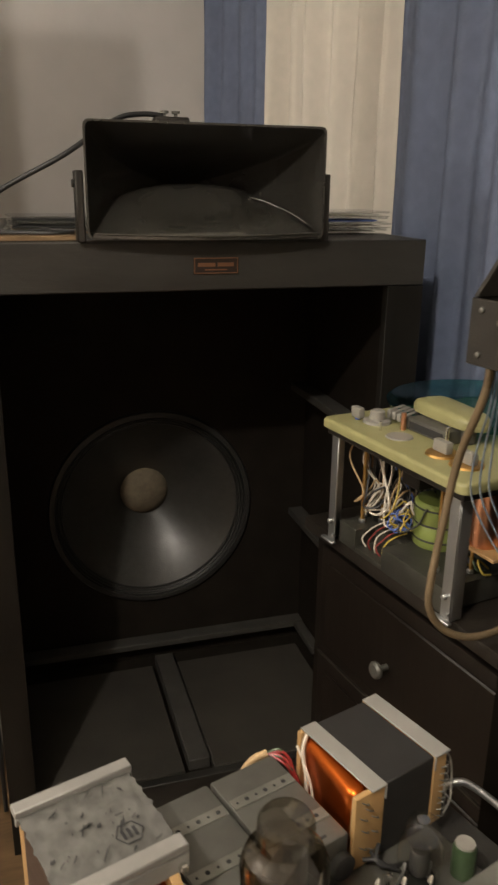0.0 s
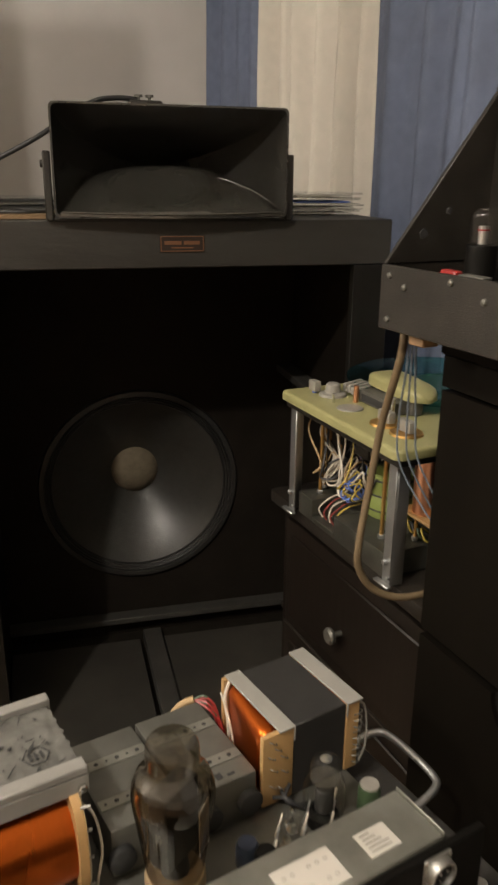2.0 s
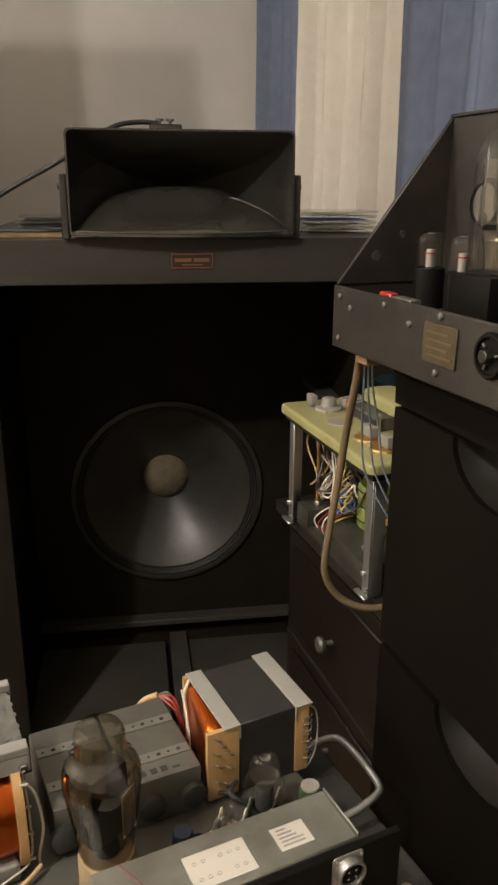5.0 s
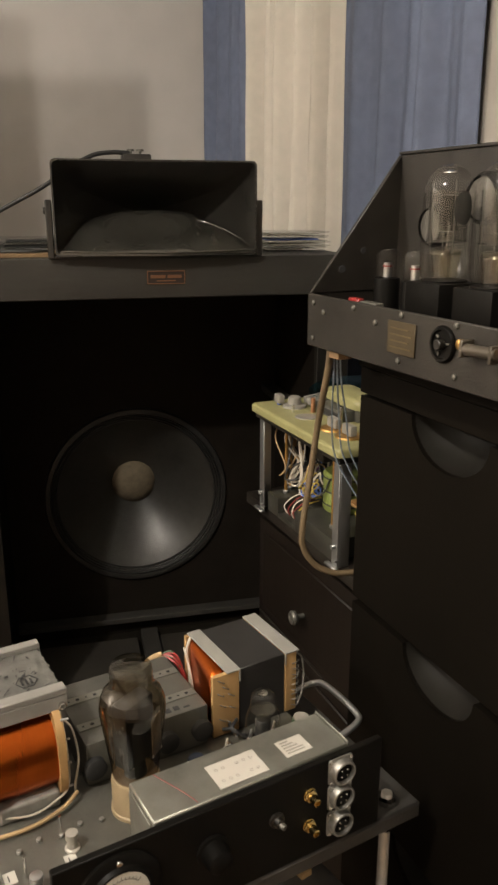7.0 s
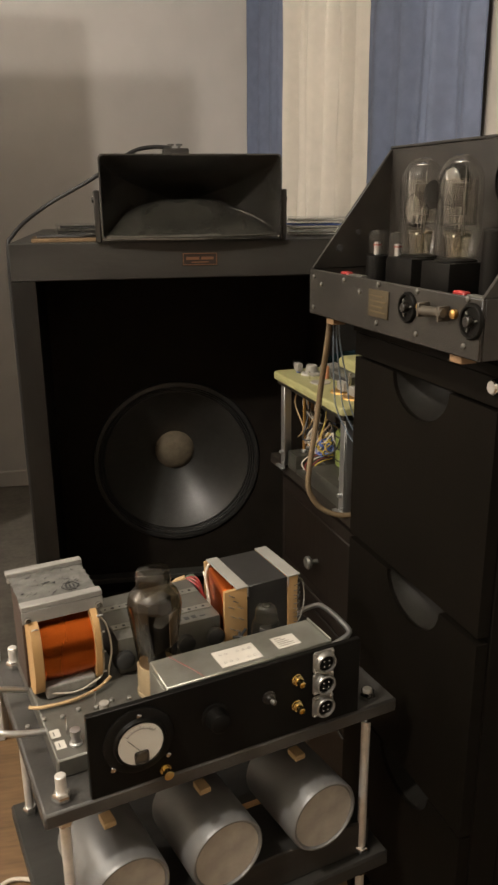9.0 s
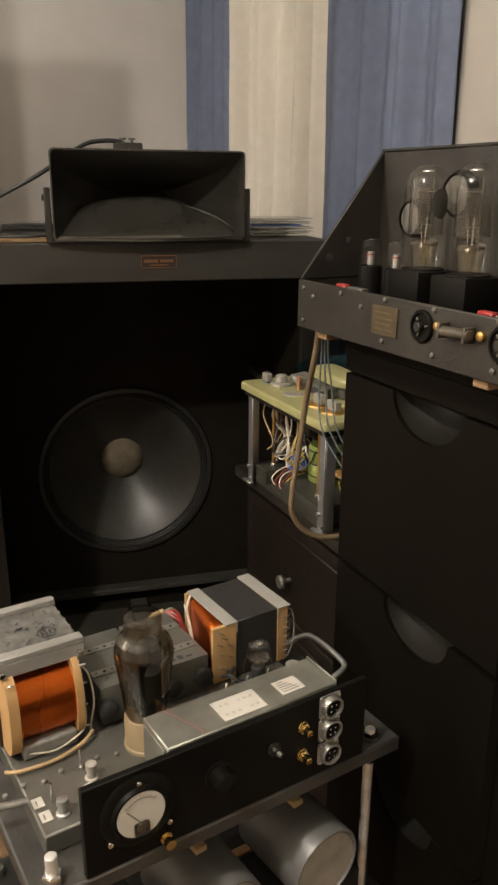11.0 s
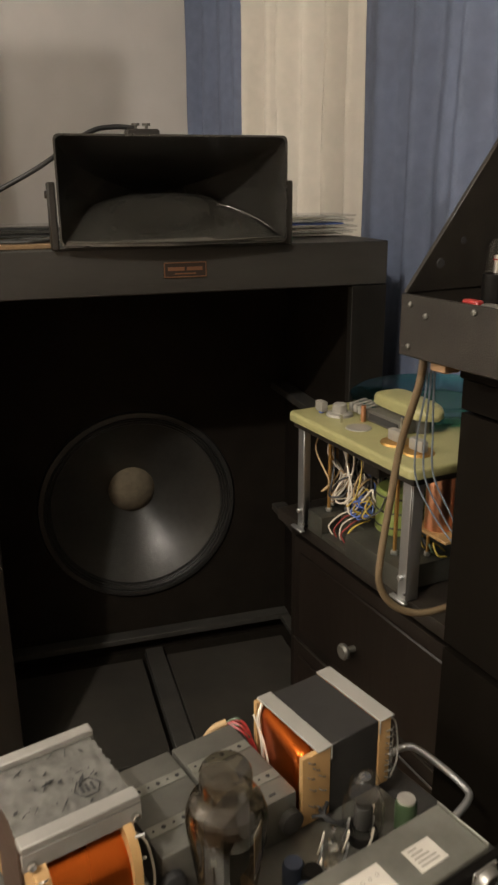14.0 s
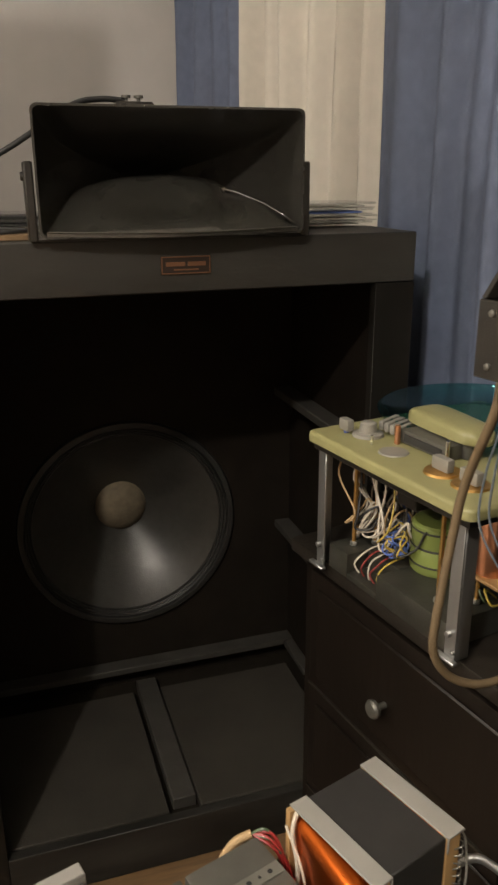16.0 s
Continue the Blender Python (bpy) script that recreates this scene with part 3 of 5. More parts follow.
def rounded_plate(x0, x1, y0, y1, z0, z1, r, bevel):
    bm = bmesh.new()
    vs = []
    for cx, cy, a0 in ((x1 - r, y1 - r, 0), (x0 + r, y1 - r, 90), (x0 + r, y0 + r, 180), (x1 - r, y0 + r, 270)):
        for k in range(7):
            a = radians(a0 + 15 * k)
            vs.append(bm.verts.new((cx + r * math.cos(a), cy + r * math.sin(a), z0)))
    f = bm.faces.new(vs)
    up = bmesh.ops.extrude_face_region(bm, geom=[f])["geom"]
    top = [v for v in up if isinstance(v, bmesh.types.BMVert)]
    for v in top:
        v.co.z = z1
    bmesh.ops.recalc_face_normals(bm, faces=bm.faces)
    if bevel:
        es = [e for e in bm.edges if all(abs(v.co.z - z1) < 1e-6 for v in e.verts)]
        bmesh.ops.bevel(bm, geom=es, offset=bevel, segments=3, profile=0.5, affect="EDGES")
    return bm


part("top_plate", rounded_plate(0.040, 0.368, -0.016, 0.31, 0.192, 0.206, 0.012, 0.005), M["olive"], rp, "olive yellow enamelled top plate")
part("under_frame", box(0.048, 0.360, -0.008, 0.302, 0.180, 0.1915, 0.001), M["black_metal"], rp)
for x, y in ((0.052, -0.001), (0.326, 0.003), (0.052, 0.27), (0.326, 0.27)):
    post = part("post", box(x, x + 0.018, y, y + 0.003, 0.0, 0.1798, 0.0005), M["alu"], rp, "aluminium angle post")
    part("flange", box(x if x < 0.1 else x + 0.015, x + 0.003 if x < 0.1 else x + 0.018, y + 0.0032, y + 0.022, 0.0, 0.1798, 0.0005), M["alu"], post)
    part("foot_tab", box(x - 0.008, x + 0.026, y - 0.009, y - 0.0003, 0.0, 0.004, 0.001), M["alu"], post)
    part("screw", rod((x + 0.008, y - 0.006, 0.034), (x + 0.008, y - 0.0002, 0.034), 0.0038), M["alu"], post)
    part("screw", rod((x + 0.016, y - 0.004, 0.012), (x + 0.016, y - 0.0002, 0.012), 0.0025), M["alu"], post)
for q in ((0.074, 0.1188, 0.006, 0.265, 0.040), (0.187, 0.324, 0.006, 0.265, 0.040), (0.1192, 0.1866, 0.042, 0.265, 0.040), (0.1192, 0.1866, 0.006, 0.0416, 0.012)):
    part("tray", box(q[0], q[1], q[2], q[3], 0.003, q[4], 0.0015, 2), M["tray"], rp, "dark grey steel tray with a cut-out under the wiring")
for x, y, r in ((0.080, 0.050, 0.0028), (0.098, 0.032, 0.0030), (0.280, 0.030, 0.0030), (0.305, 0.07, 0.0026), (0.110, 0.06, 0.0022)):
    part("spacer_rod", rod((x, y, 0.0402), (x, y, 0.1798), r), M["rod_brass"], rp, "thin brass spacer rod")
    part("spacer_nut", rod((x, y, 0.0403), (x, y, 0.047), r * 1.9, 6), M["alu"], rp)
    part("spacer_nut", rod((x, y, 0.170), (x, y, 0.1797), r * 1.7, 6), M["alu"], rp)
part("motor", lathe([(0, 0), (0.036, 0), (0.038, 0.003), (0.038, 0.035), (0.0365, 0.037), (0.038, 0.039), (0.038, 0.066), (0.034, 0.070), (0, 0.070)], 36), M["green"], rp, "olive green round motor can", Matrix.Translation((0.206, 0.094, 0.0402)))
for z in (0.052, 0.076, 0.100):
    part("motor_band", lathe([(0.0385, 0.0), (0.0392, 0.0008), (0.0392, 0.0022), (0.0385, 0.003)], 36), M["ink"], rp, "", Matrix.Translation((0.206, 0.094, z)))
for x, y in ((0.316, 0.077), (0.338, 0.135)):
    part("copper_can", lathe([(0, 0), (0.020, 0), (0.020, 0.082), (0.018, 0.087), (0.015, 0.087), (0.014, 0.085), (0, 0.085)], 32), M["copper"], rp, "shiny copper capacitor can", Matrix.Translation((x, y, 0.0885)))
part("copper_base", box(0.285, 0.362, 0.052, 0.165, 0.0835, 0.0883, 0.001), M["bakelite"], rp, "brown base board")
part("bracket", box(0.165, 0.205, 0.05, 0.16, 0.128, 0.1798, 0.002), M["black_metal"], rp)
for k, (x, y) in enumerate(((0.075, 0.09), (0.12, 0.10), (0.15, 0.08), (0.135, 0.14))):
    part("inner_post", box(x - 0.005, x + 0.005, y - 0.003, y + 0.003, 0.0402, 0.1798, 0.0005), M["dull_steel"] if k % 2 else M["black_metal"], rp)
rng = random.Random(4)


def loom(mat, n, x0, x1, lab, r=0.0016):
    for _ in range(n):
        a = rng.uniform(x0, x1)
        y = rng.uniform(0.03, 0.12)
        b = a + rng.uniform(0.01, 0.05)
        pts = [(a, y, 0.178), (a + rng.uniform(-0.012, 0.012), y + rng.uniform(-0.01, 0.02), 0.14), (a + rng.uniform(-0.01, 0.03), y + rng.uniform(-0.015, 0.02), 0.095),
               ((a + b) / 2, y - 0.008, 0.058 + rng.uniform(0, 0.016)), (b, y + rng.uniform(-0.01, 0.02), 0.062 + rng.uniform(0, 0.045)), (b + rng.uniform(0, 0.012), y + 0.02, 0.080 + rng.uniform(0, 0.03)), (b + 0.01, y + 0.05, 0.0405)]
        part("wire", wire(pts, r, 6, 5), mat, rp, lab)


loom(M["white_wire"], 10, 0.085, 0.155, "white insulated wire", 0.0017)
loom(M["blue_wire"], 2, 0.12, 0.17, "blue insulated wire", 0.0013)
loom(M["yellow_wire"], 1, 0.11, 0.18, "yellow insulated wire", 0.0013)
loom(M["purple_wire"], 1, 0.07, 0.12, "purple insulated wire", 0.0013)
loom(M["black_wire"], 9, 0.08, 0.18, "black insulated wire", 0.0016)
for k in range(6):
    c = Vector((0.172 + 0.003 * k, 0.042 + 0.004 * rng.uniform(-1, 1), 0.072 + 0.004 * rng.uniform(-1, 1)))
    rr = rng.uniform(0.010, 0.017)
    part("wire", wire([c + Vector((rr * math.cos(a), 0.012 * math.sin(2 * a + k), rr * math.sin(a))) for a in [0.5 * k + 2 * math.pi * j / 9 for j in range(10)]], 0.0013, 6, 4), M["blue_wire"] if k < 4 else M["yellow_wire"], rp, "loop of thin blue wire" if k < 4 else "loop of thin yellow wire")
for k in range(5):
    x = 0.124 + 0.012 * k
    part("wire", wire([(x + 0.004, 0.060, 0.048), (x + 0.002, 0.040, 0.044), (x, 0.026 + 0.003 * (k % 2), 0.036), (x - 0.003 + 0.004 * (k % 3), 0.018, 0.024), (x + 0.004, 0.022, 0.0105)], 0.0013, 6, 5), (M["white_wire"], M["red_dark"], M["white_wire"], M["red_dark"], M["yellow_wire"])[k], rp)
for k in range(4):
    x = 0.275 + 0.011 * k
    part("wire", wire([(x, 0.10, 0.042), (x + 0.004, 0.075, 0.062), (x + 0.02, 0.07, 0.050), (x + 0.015, 0.09, 0.0415)], 0.0016, 6, 5), (M["yellow_wire"], M["black_wire"], M["dark_green"], M["yellow_wire"])[k], rp)
# controls on the plate
for x, y, s in ((0.078, 0.026, 0.012), (0.264, 0.036, 0.016), (0.312, 0.036, 0.016)):
    k = part("knob_skirt", lathe([(0, 0), (0.023 if x > 0.2 else 0.004, 0), (0.022 if x > 0.2 else 0.004, 0.003), (0, 0.003)], 28), M["rod_brass"] if x > 0.2 else M["blue_card"], rp, "", Matrix.Translation((x, y, 0.2061)))
    part("knob", box(-s * 0.9, s * 0.9, -0.006, 0.006, 0.0031, 0.020, 0.003, 2), M["knob_grey"], k, "grey plastic lever knob")
sel = part("selector", lathe([(0, 0), (0.022, 0), (0.021, 0.004), (0.013, 0.006), (0.011, 0.018), (0.008, 0.020), (0, 0.020)], 30), M["knob_grey"], rp, "grey round selector dial", Matrix.Translation((0.104, 0.044, 0.2061)))
for k in range(4):
    part("rib", box(-0.004, 0.004, -0.022, 0.022, 0.0045, 0.018, 0.003, 2), M["knob_grey"], sel, "", Matrix.Translation((0.0 + 0.012 * (k - 0.5), 0.040, 0.0)) @ pose(0, 0, 0, 0, 0, 20))
part("toggle", rod((0.140, 0.024, 0.206), (0.141, 0.023, 0.220), 0.002), M["chrome"], rp, "small chrome toggle")
part("dial_disc", lathe([(0, 0), (0.020, 0), (0.019, 0.0015), (0, 0.0015)], 28), M["knob_grey"], rp, "", Matrix.Translation((0.178, 0.030, 0.2061)))
arm = part("tone_arm_rest", box(0.150, 0.240, 0.062, 0.098, 0.2065, 0.226, 0.004, 2), M["dull_steel"], rp, "metal arm mechanism")
part("pin", rod((0.152, 0.056, 0.206), (0.152, 0.056, 0.232), 0.004), M["copper"], arm)
part("pin", rod((0.244, 0.060, 0.206), (0.244, 0.060, 0.236), 0.003), M["chrome"], arm)
part("arm_slot", box(0.160, 0.232, 0.0605, 0.0618, 0.211, 0.221, 0), M["ink"], arm)


def arm_cover():
    bm = bmesh.new()
    rows = []
    for k in range(15):
        u = k / 14
        x = 0.116 + 0.150 * u
        w = 0.030 * math.sqrt(max(0.03, 1 - abs(2 * u - 1) ** 5)) * (1.1 - 0.2 * u)
        cy = 0.118 - 0.012 * u
        h = 0.019 * math.sqrt(max(0.08, 1 - abs(2 * u - 1) ** 7))
        zb = 0.2285
        rows.append([bm.verts.new((x, cy + w * math.copysign(abs(math.cos(a)) ** 0.45, math.cos(a)), zb + (h * math.sin(a) ** 0.45 if math.sin(a) > 0 else 0.001 * math.sin(a)))) for a in [2 * math.pi * j / 20 for j in range(20)]])
    for a, b in zip(rows, rows[1:]):
        for j in range(20):
            bm.faces.new((a[j], a[(j + 1) % 20], b[(j + 1) % 20], b[j]))
    bm.faces.new(rows[0])
    bm.faces.new(rows[-1])
    bmesh.ops.recalc_face_normals(bm, faces=bm.faces)
    return bm


part("arm_cover", arm_cover(), M["olive"], rp, "long rounded olive arm cover")
part("arm_post", rod((0.240, 0.100, 0.206), (0.240, 0.100, 0.2284), 0.012), M["dull_steel"], rp)
dish = thing("glass_dish", RP @ pose(0.125, 0.230, 0.2063), "shallow round teal glass dish lying on the record player", "dish")
part("dish_wall", lathe([(0, 0.0), (0.100, 0.0), (0.138, 0.004), (0.148, 0.010), (0.150, 0.0155), (0.148, 0.0175), (0.145, 0.0165), (0.140, 0.0130), (0.100, 0.0065), (0, 0.006)], 72), M["teal"], dish)
part("inner_ring", lathe([(0.060, 0.0066), (0.062, 0.0082), (0.066, 0.0082), (0.068, 0.0066)], 56), M["teal"], dish, "raised ring in the glass")
single("pencil", wire([(0.60, 0.0, 0.0), (0.64, 0.01, 0.0)], 0.004), M["cream"], "short pale peg lying on the chest", "peg", m=CH @ pose(-0.235, 0.06, 0.6865))

# ---- black drawer column under the tall amplifier ----
COL = pose(0.633, 0.768, 0, 0, 0, -80)
col = thing("drawer_column", COL, "tall black cabinet column with half-round finger pulls", "cabinet")
part("carcass", box(0.0, 0.345, 0.060, 0.305, 0.0, 1.040, 0.002), M["column"], col)
for x in (0.0, 0.329):
    part("carcass_edge", box(x, x + 0.016, 0.0182, 0.0598, 0.0, 1.0065, 0.001), M["column"], col)
part("upper_rail", box(0.0, 0.345, 0.0, 0.0597, 1.007, 1.040, 0.001), M["column"], col)
part("top", box(-0.003, 0.349, -0.003, 0.310, 1.0405, 1.056, 0.002), M["column"], col)


def pull_front(x0, x1, z0, z1, cx, rx, rz, y0, y1, n=36):
    """A drawer front with a half-round notch in its upper edge."""
    bm = bmesh.new()
    corners = [math.atan2(z0 - z1, x - cx) % (2 * math.pi) for x in (x0, x1)]
    rings = []
    angles = sorted([math.pi + math.pi * k / n for k in range(n + 1)] + corners)
    for y in (y0, y1):
        a, b = [], []
        for q in angles:
            c, w = math.cos(q), min(math.sin(q), 0)
            r = 1 / math.sqrt((c / rx) ** 2 + (w / rz) ** 2)
            t = min((x1 - cx) / c if c > 1e-9 else (x0 - cx) / c if c < -1e-9 else 1e9, (z0 - z1) / w if w < -1e-9 else 1e9)
            a.append(bm.verts.new((cx + r * c, y, z1 + r * w)))
            b.append(bm.verts.new((cx + t * c, y, z1 + t * w)))
        rings.append((a, b))
    (a0, b0), (a1, b1) = rings
    for k in range(len(angles) - 1):
        for q in ((a0[k], a0[k + 1], b0[k + 1], b0[k]), (a1[k], b1[k], b1[k + 1], a1[k + 1]), (a0[k], a1[k], a1[k + 1], a0[k + 1]), (b0[k], b0[k + 1], b1[k + 1], b1[k])):
            bm.faces.new(q)
    bm.faces.new((a0[0], b0[0], b1[0], a1[0]))
    bm.faces.new((a0[-1], a1[-1], b1[-1], b0[-1]))
    bmesh.ops.recalc_face_normals(bm, faces=bm.faces)
    return bm


def scoop(cx, cz, rx, rz, depth, y0, n=28, m=8):
    """The hollow behind a finger pull: a quarter bowl, open towards the room."""
    bm = bmesh.new()
    rows = []
    for j in range(m + 1):
        q = j / m * math.pi / 2
        rows.append([bm.verts.new((cx + rx * math.cos(q) * math.cos(math.pi + math.pi * k / n), y0 + depth * math.sin(q), cz + rz * math.cos(q) * math.sin(math.pi + math.pi * k / n))) for k in range(n + 1)])
    for a, b in zip(rows, rows[1:]):
        for k in range(n):
            bm.faces.new((a[k], a[k + 1], b[k + 1], b[k]))
    bmesh.ops.remove_doubles(bm, verts=bm.verts, dist=1e-6)
    return bm


for z0, z1, cx in ((0.722, 1.003, 0.182), (0.425, 0.712, 0.192), (0.128, 0.420, 0.196)):
    d = part("drawer_front", pull_front(0.002, 0.343, z0, z1, cx, 0.068, 0.050, 0.0, 0.0165), M["column"], col)
    part("finger_pull", scoop(cx, z1, 0.0685, 0.0505, 0.0570, 0.0012), M["pull"], d, "half-round scooped finger pull")
part("lock", lathe([(0.009, 0), (0.009, 0.004), (0.007, 0.006), (0, 0.006)], 20), M["chrome"], col, "small round chrome lock", facing(0.336, -0.0002, 1.030))

# ---- tall tube amplifier on the column ----
AMP = pose(0.568, 0.792, 1.070, 0, 0, -78)
amp = thing("tube_amplifier", AMP, "black metal tube amplifier with sloping side plates and glass tubes", "amplifier")
part("chassis", box(0.0045, 0.3955, 0.0045, 0.27, -0.004, 0.0400, 0.001), M["black_metal"], amp, "black crackle-painted chassis")
part("front_plate", box(0.0, 0.400, 0.0, 0.0042, -0.004, 0.0600, 0.0012), M["black_metal"], amp, "scuffed black front plate")
for x in (0.0, 0.3957):
    part("side_rim", box(x, x + 0.0043, 0.0044, 0.27, -0.004, 0.0602, 0.0008), M["black_metal"], amp)
part("rear_rim", box(0.0045, 0.3955, 0.1260, 0.1320, 0.0402, 0.0602, 0.0005), M["black_metal"], amp)
for x in (0.0, 0.394):
    bm = bmesh.new()
    pr = [(0.002, 0.0605), (0.27, 0.0605), (0.27, 0.224), (0.126, 0.224)]
    a = [bm.verts.new((x, y, z)) for y, z in pr]
    b = [bm.verts.new((x + 0.006, y, z)) for y, z in pr]
    bm.faces.new(a)
    bm.faces.new(b[::-1])
    for k in range(4):
        bm.faces.new((a[k], b[k], b[(k + 1) % 4], a[(k + 1) % 4]))
    bmesh.ops.recalc_face_normals(bm, faces=bm.faces)
    bmesh.ops.bevel(bm, geom=list(bm.edges), offset=0.0008, segments=1, affect="EDGES")
    sp = part("side_plate", bm, M["black_metal"], amp, "sloping black side plate")
    xs = x - 0.0008 if x == 0 else x + 0.0068
    for y, z, r in ((0.045, 0.088, 0.0055), (0.075, 0.110, 0.004)):
        part("screw_hole", rod((x - 0.0006, y, z), (x + 0.0066, y, z), r, 16), M["ink"], sp)
part("back_panel", box(0.0062, 0.3938, 0.126, 0.132, 0.0605, 0.224, 0.001), M["black_metal"], amp)
part("top_lip", box(0.0, 0.400, 0.126, 0.27, 0.2245, 0.228, 0.0008), M["black_metal"], amp)
for x, z, r in ((0.084, 0.141, 0.021), (0.168, 0.171, 0.024), (0.289, 0.176, 0.032)):
    g = part("gauge", lathe([(0, 0.0), (r * 1.16, 0.0), (r * 1.16, 0.006), (r, 0.012), (r * 0.96, 0.012), (r * 0.94, 0.008), (0, 0.008)], 36), M["black_satin"], amp, "round gauge with a pale dial", facing(x, 0.1258, z))
    part("dial", lathe([(0, 0.0082), (r * 0.92, 0.0082), (r * 0.92, 0.0092), (0, 0.0092)], 36), M["gauge_face"], g, "pale dial")
    part("dial_hub", lathe([(0, 0.0094), (r * 0.25, 0.0094), (r * 0.22, 0.012), (0, 0.012)], 18), M["plate_grey"], g, "", Matrix.Translation((0, -r * 0.62, 0)))


def glass_tube(parent, x, y, z, r, h, base_r, base_h, base_mat, glass_mat, dome=0.9, glow=False):
    t = part("valve", lathe([(0, 0), (base_r, 0), (base_r, base_h * 0.9), (base_r * 0.96, base_h), (0, base_h)], 28), base_mat, parent, "valve base", Matrix.Translation((x, y, z)))
    neck = r * 0.82
    prof = [(neck, base_h + 0.0005), (r, base_h + h * 0.08), (r, base_h + h * 0.72)]
    for k in range(1, 9):
        a = math.pi / 2 * k / 8
        prof.append((r * math.cos(a), base_h + h * 0.72 + h * 0.28 * math.sin(a)))
    prof[-1] = (0, base_h + h)
    part("bulb", lathe(prof, 40), glass_mat, t, "clear glass bulb")
    if glow:
        part("anode", lathe([(0, base_h + h * 0.02), (r * 0.36, base_h + h * 0.02), (r * 0.36, base_h + h * 0.50), (0, base_h + h * 0.50)], 16), M["alu"], t, "silvery metal anode")
    if glow:
        part("spring", rod((0, 0, base_h + 0.001), (0, 0, base_h + h * 0.3), r * 0.3, 12), M["getter"], t)
    else:
        part("stem", lathe([(r * 0.50, base_h + 0.001), (r * 0.52, base_h + h * 0.10), (r * 0.58, base_h + h * 0.20), (r * 0.62, base_h + h * 0.27), (r * 0.40, base_h + h * 0.29), (0, base_h + h * 0.28)], 24), M["press_glass"], t, "pale pressed glass stem")
        part("pinch", box(-r * 0.22, r * 0.22, -r * 0.08, r * 0.08, base_h + 0.002, base_h + h * 0.22, 0.001), M["press_glass"], t, "pale glass pinch", pose(0, 0, 0, 0, 0, 40))
        for k in range(4):
            part("lead", rod((r * (0.12 * k - 0.18), 0.002 * (k % 2), base_h + h * 0.2), (r * (0.2 * k - 0.3), 0.003 * (k % 2), base_h + h * 0.5), 0.0006, 6), M["getter"], t)
    part("getter", lathe([(0, base_h + h * 0.955), (r * 0.32, base_h + h * 0.93), (r * 0.34, base_h + h * 0.92), (0, base_h + h * 0.94)], 18), M["getter"], t)
    return t


for x in (0.053, 0.108):
    v = glass_tube(amp, x, 0.080, 0.0402, 0.0138, 0.036, 0.0155, 0.0395, M["black_satin"], M["clear"], glow=True)
    part("red_mark", lathe([(0.0052, 0.0530), (0.0062, 0.0530), (0.0062, 0.0545), (0.0052, 0.0545)], 12), M["red"], v)
tall_valves = []
for x in (0.166, 0.246):
    part("socket_block", box(x - 0.029, x + 0.029, 0.046, 0.104, 0.0402, 0.0842, 0.002, 2), M["black_satin"], amp, "square black socket block")
    v = glass_tube(amp, x, 0.075, 0.0844, 0.0270, 0.119, 0.0250, 0.002, M["black_satin"], M["clear"])
    tall_valves.append(v)
    part("inner_seam", lathe([(0.0215, 0.0420), (0.0226, 0.0426), (0.0215, 0.0432)], 28), M["getter"], v)
    part("inner_sleeve", lathe([(0.0205, 0.0435), (0.0205, 0.094), (0.0196, 0.094), (0.0196, 0.0435)], 28), M["sleeve_glass"], v, "smoky inner sleeve")
    part("support_wire", rod((0.017, -0.006, 0.030), (0.017, -0.006, 0.104), 0.0006, 6), M["dull_steel"], v)
    part("anode", box(-0.010, 0.010, -0.004, 0.004, 0.052, 0.090, 0.003, 2), M["mesh_grey"], v, "dark metal anode", pose(0, 0, 0, 0, 0, 80))
    part("press_rim", lathe([(0.0158, 0.0285), (0.0168, 0.0305), (0.0158, 0.0318), (0.0150, 0.0305), (0.0158, 0.0285)], 28), M["press_glass"], v, "pale glass rim")
    part("support_wire", rod((-0.015, -0.010, 0.030), (-0.015, -0.010, 0.104), 0.0006, 6), M["dull_steel"], v)
def dark_patch(a0, half, z, hz, r, n=20):
    """An oval patch on the inside of a round bulb."""
    bm = bmesh.new()
    mid = bm.verts.new((r * math.cos(a0), r * math.sin(a0), z))
    ring = [bm.verts.new((r * math.cos(a0 + half * math.cos(2 * math.pi * k / n)), r * math.sin(a0 + half * math.cos(2 * math.pi * k / n)), z + hz * math.sin(2 * math.pi * k / n))) for k in range(n)]
    for k in range(n):
        bm.faces.new((mid, ring[k], ring[(k + 1) % n]))
    bmesh.ops.recalc_face_normals(bm, faces=bm.faces)
    return bm


part("dark_oval_patch", dark_patch(-0.05, 0.44, 0.0765, 0.0170, 0.0264), M["plate_grey"], tall_valves[0], "dark oval patch inside the glass")
part("rear_can", rod((0.318, 0.075, 0.0402), (0.318, 0.075, 0.124), 0.015, 24), M["black_satin"], amp)
for x in (0.088, 0.345):
    part("terminal", box(x - 0.009, x + 0.012, 0.008, 0.018, 0.0402, 0.0622, 0.0015), M["red"], amp, "red terminal strip")
    part("terminal_strip", box(x + 0.018, x + 0.05, 0.006, 0.018, 0.0402, 0.0608, 0.001), M["dull_steel"], amp)
pl = part("maker_plate", box(0.1748, 0.2222, -0.0016, -0.0002, 0.0150, 0.0490, 0.0004), M["amp_plate"], amp, "small brass plate with unreadable lines")
for k in range(4):
    part("lettering_bar", box(0.180, 0.217 - 0.006 * (k % 2), -0.0022, -0.0017, 0.021 + 0.0065 * k, 0.0228 + 0.0065 * k, 0), M["amp_line"], pl)
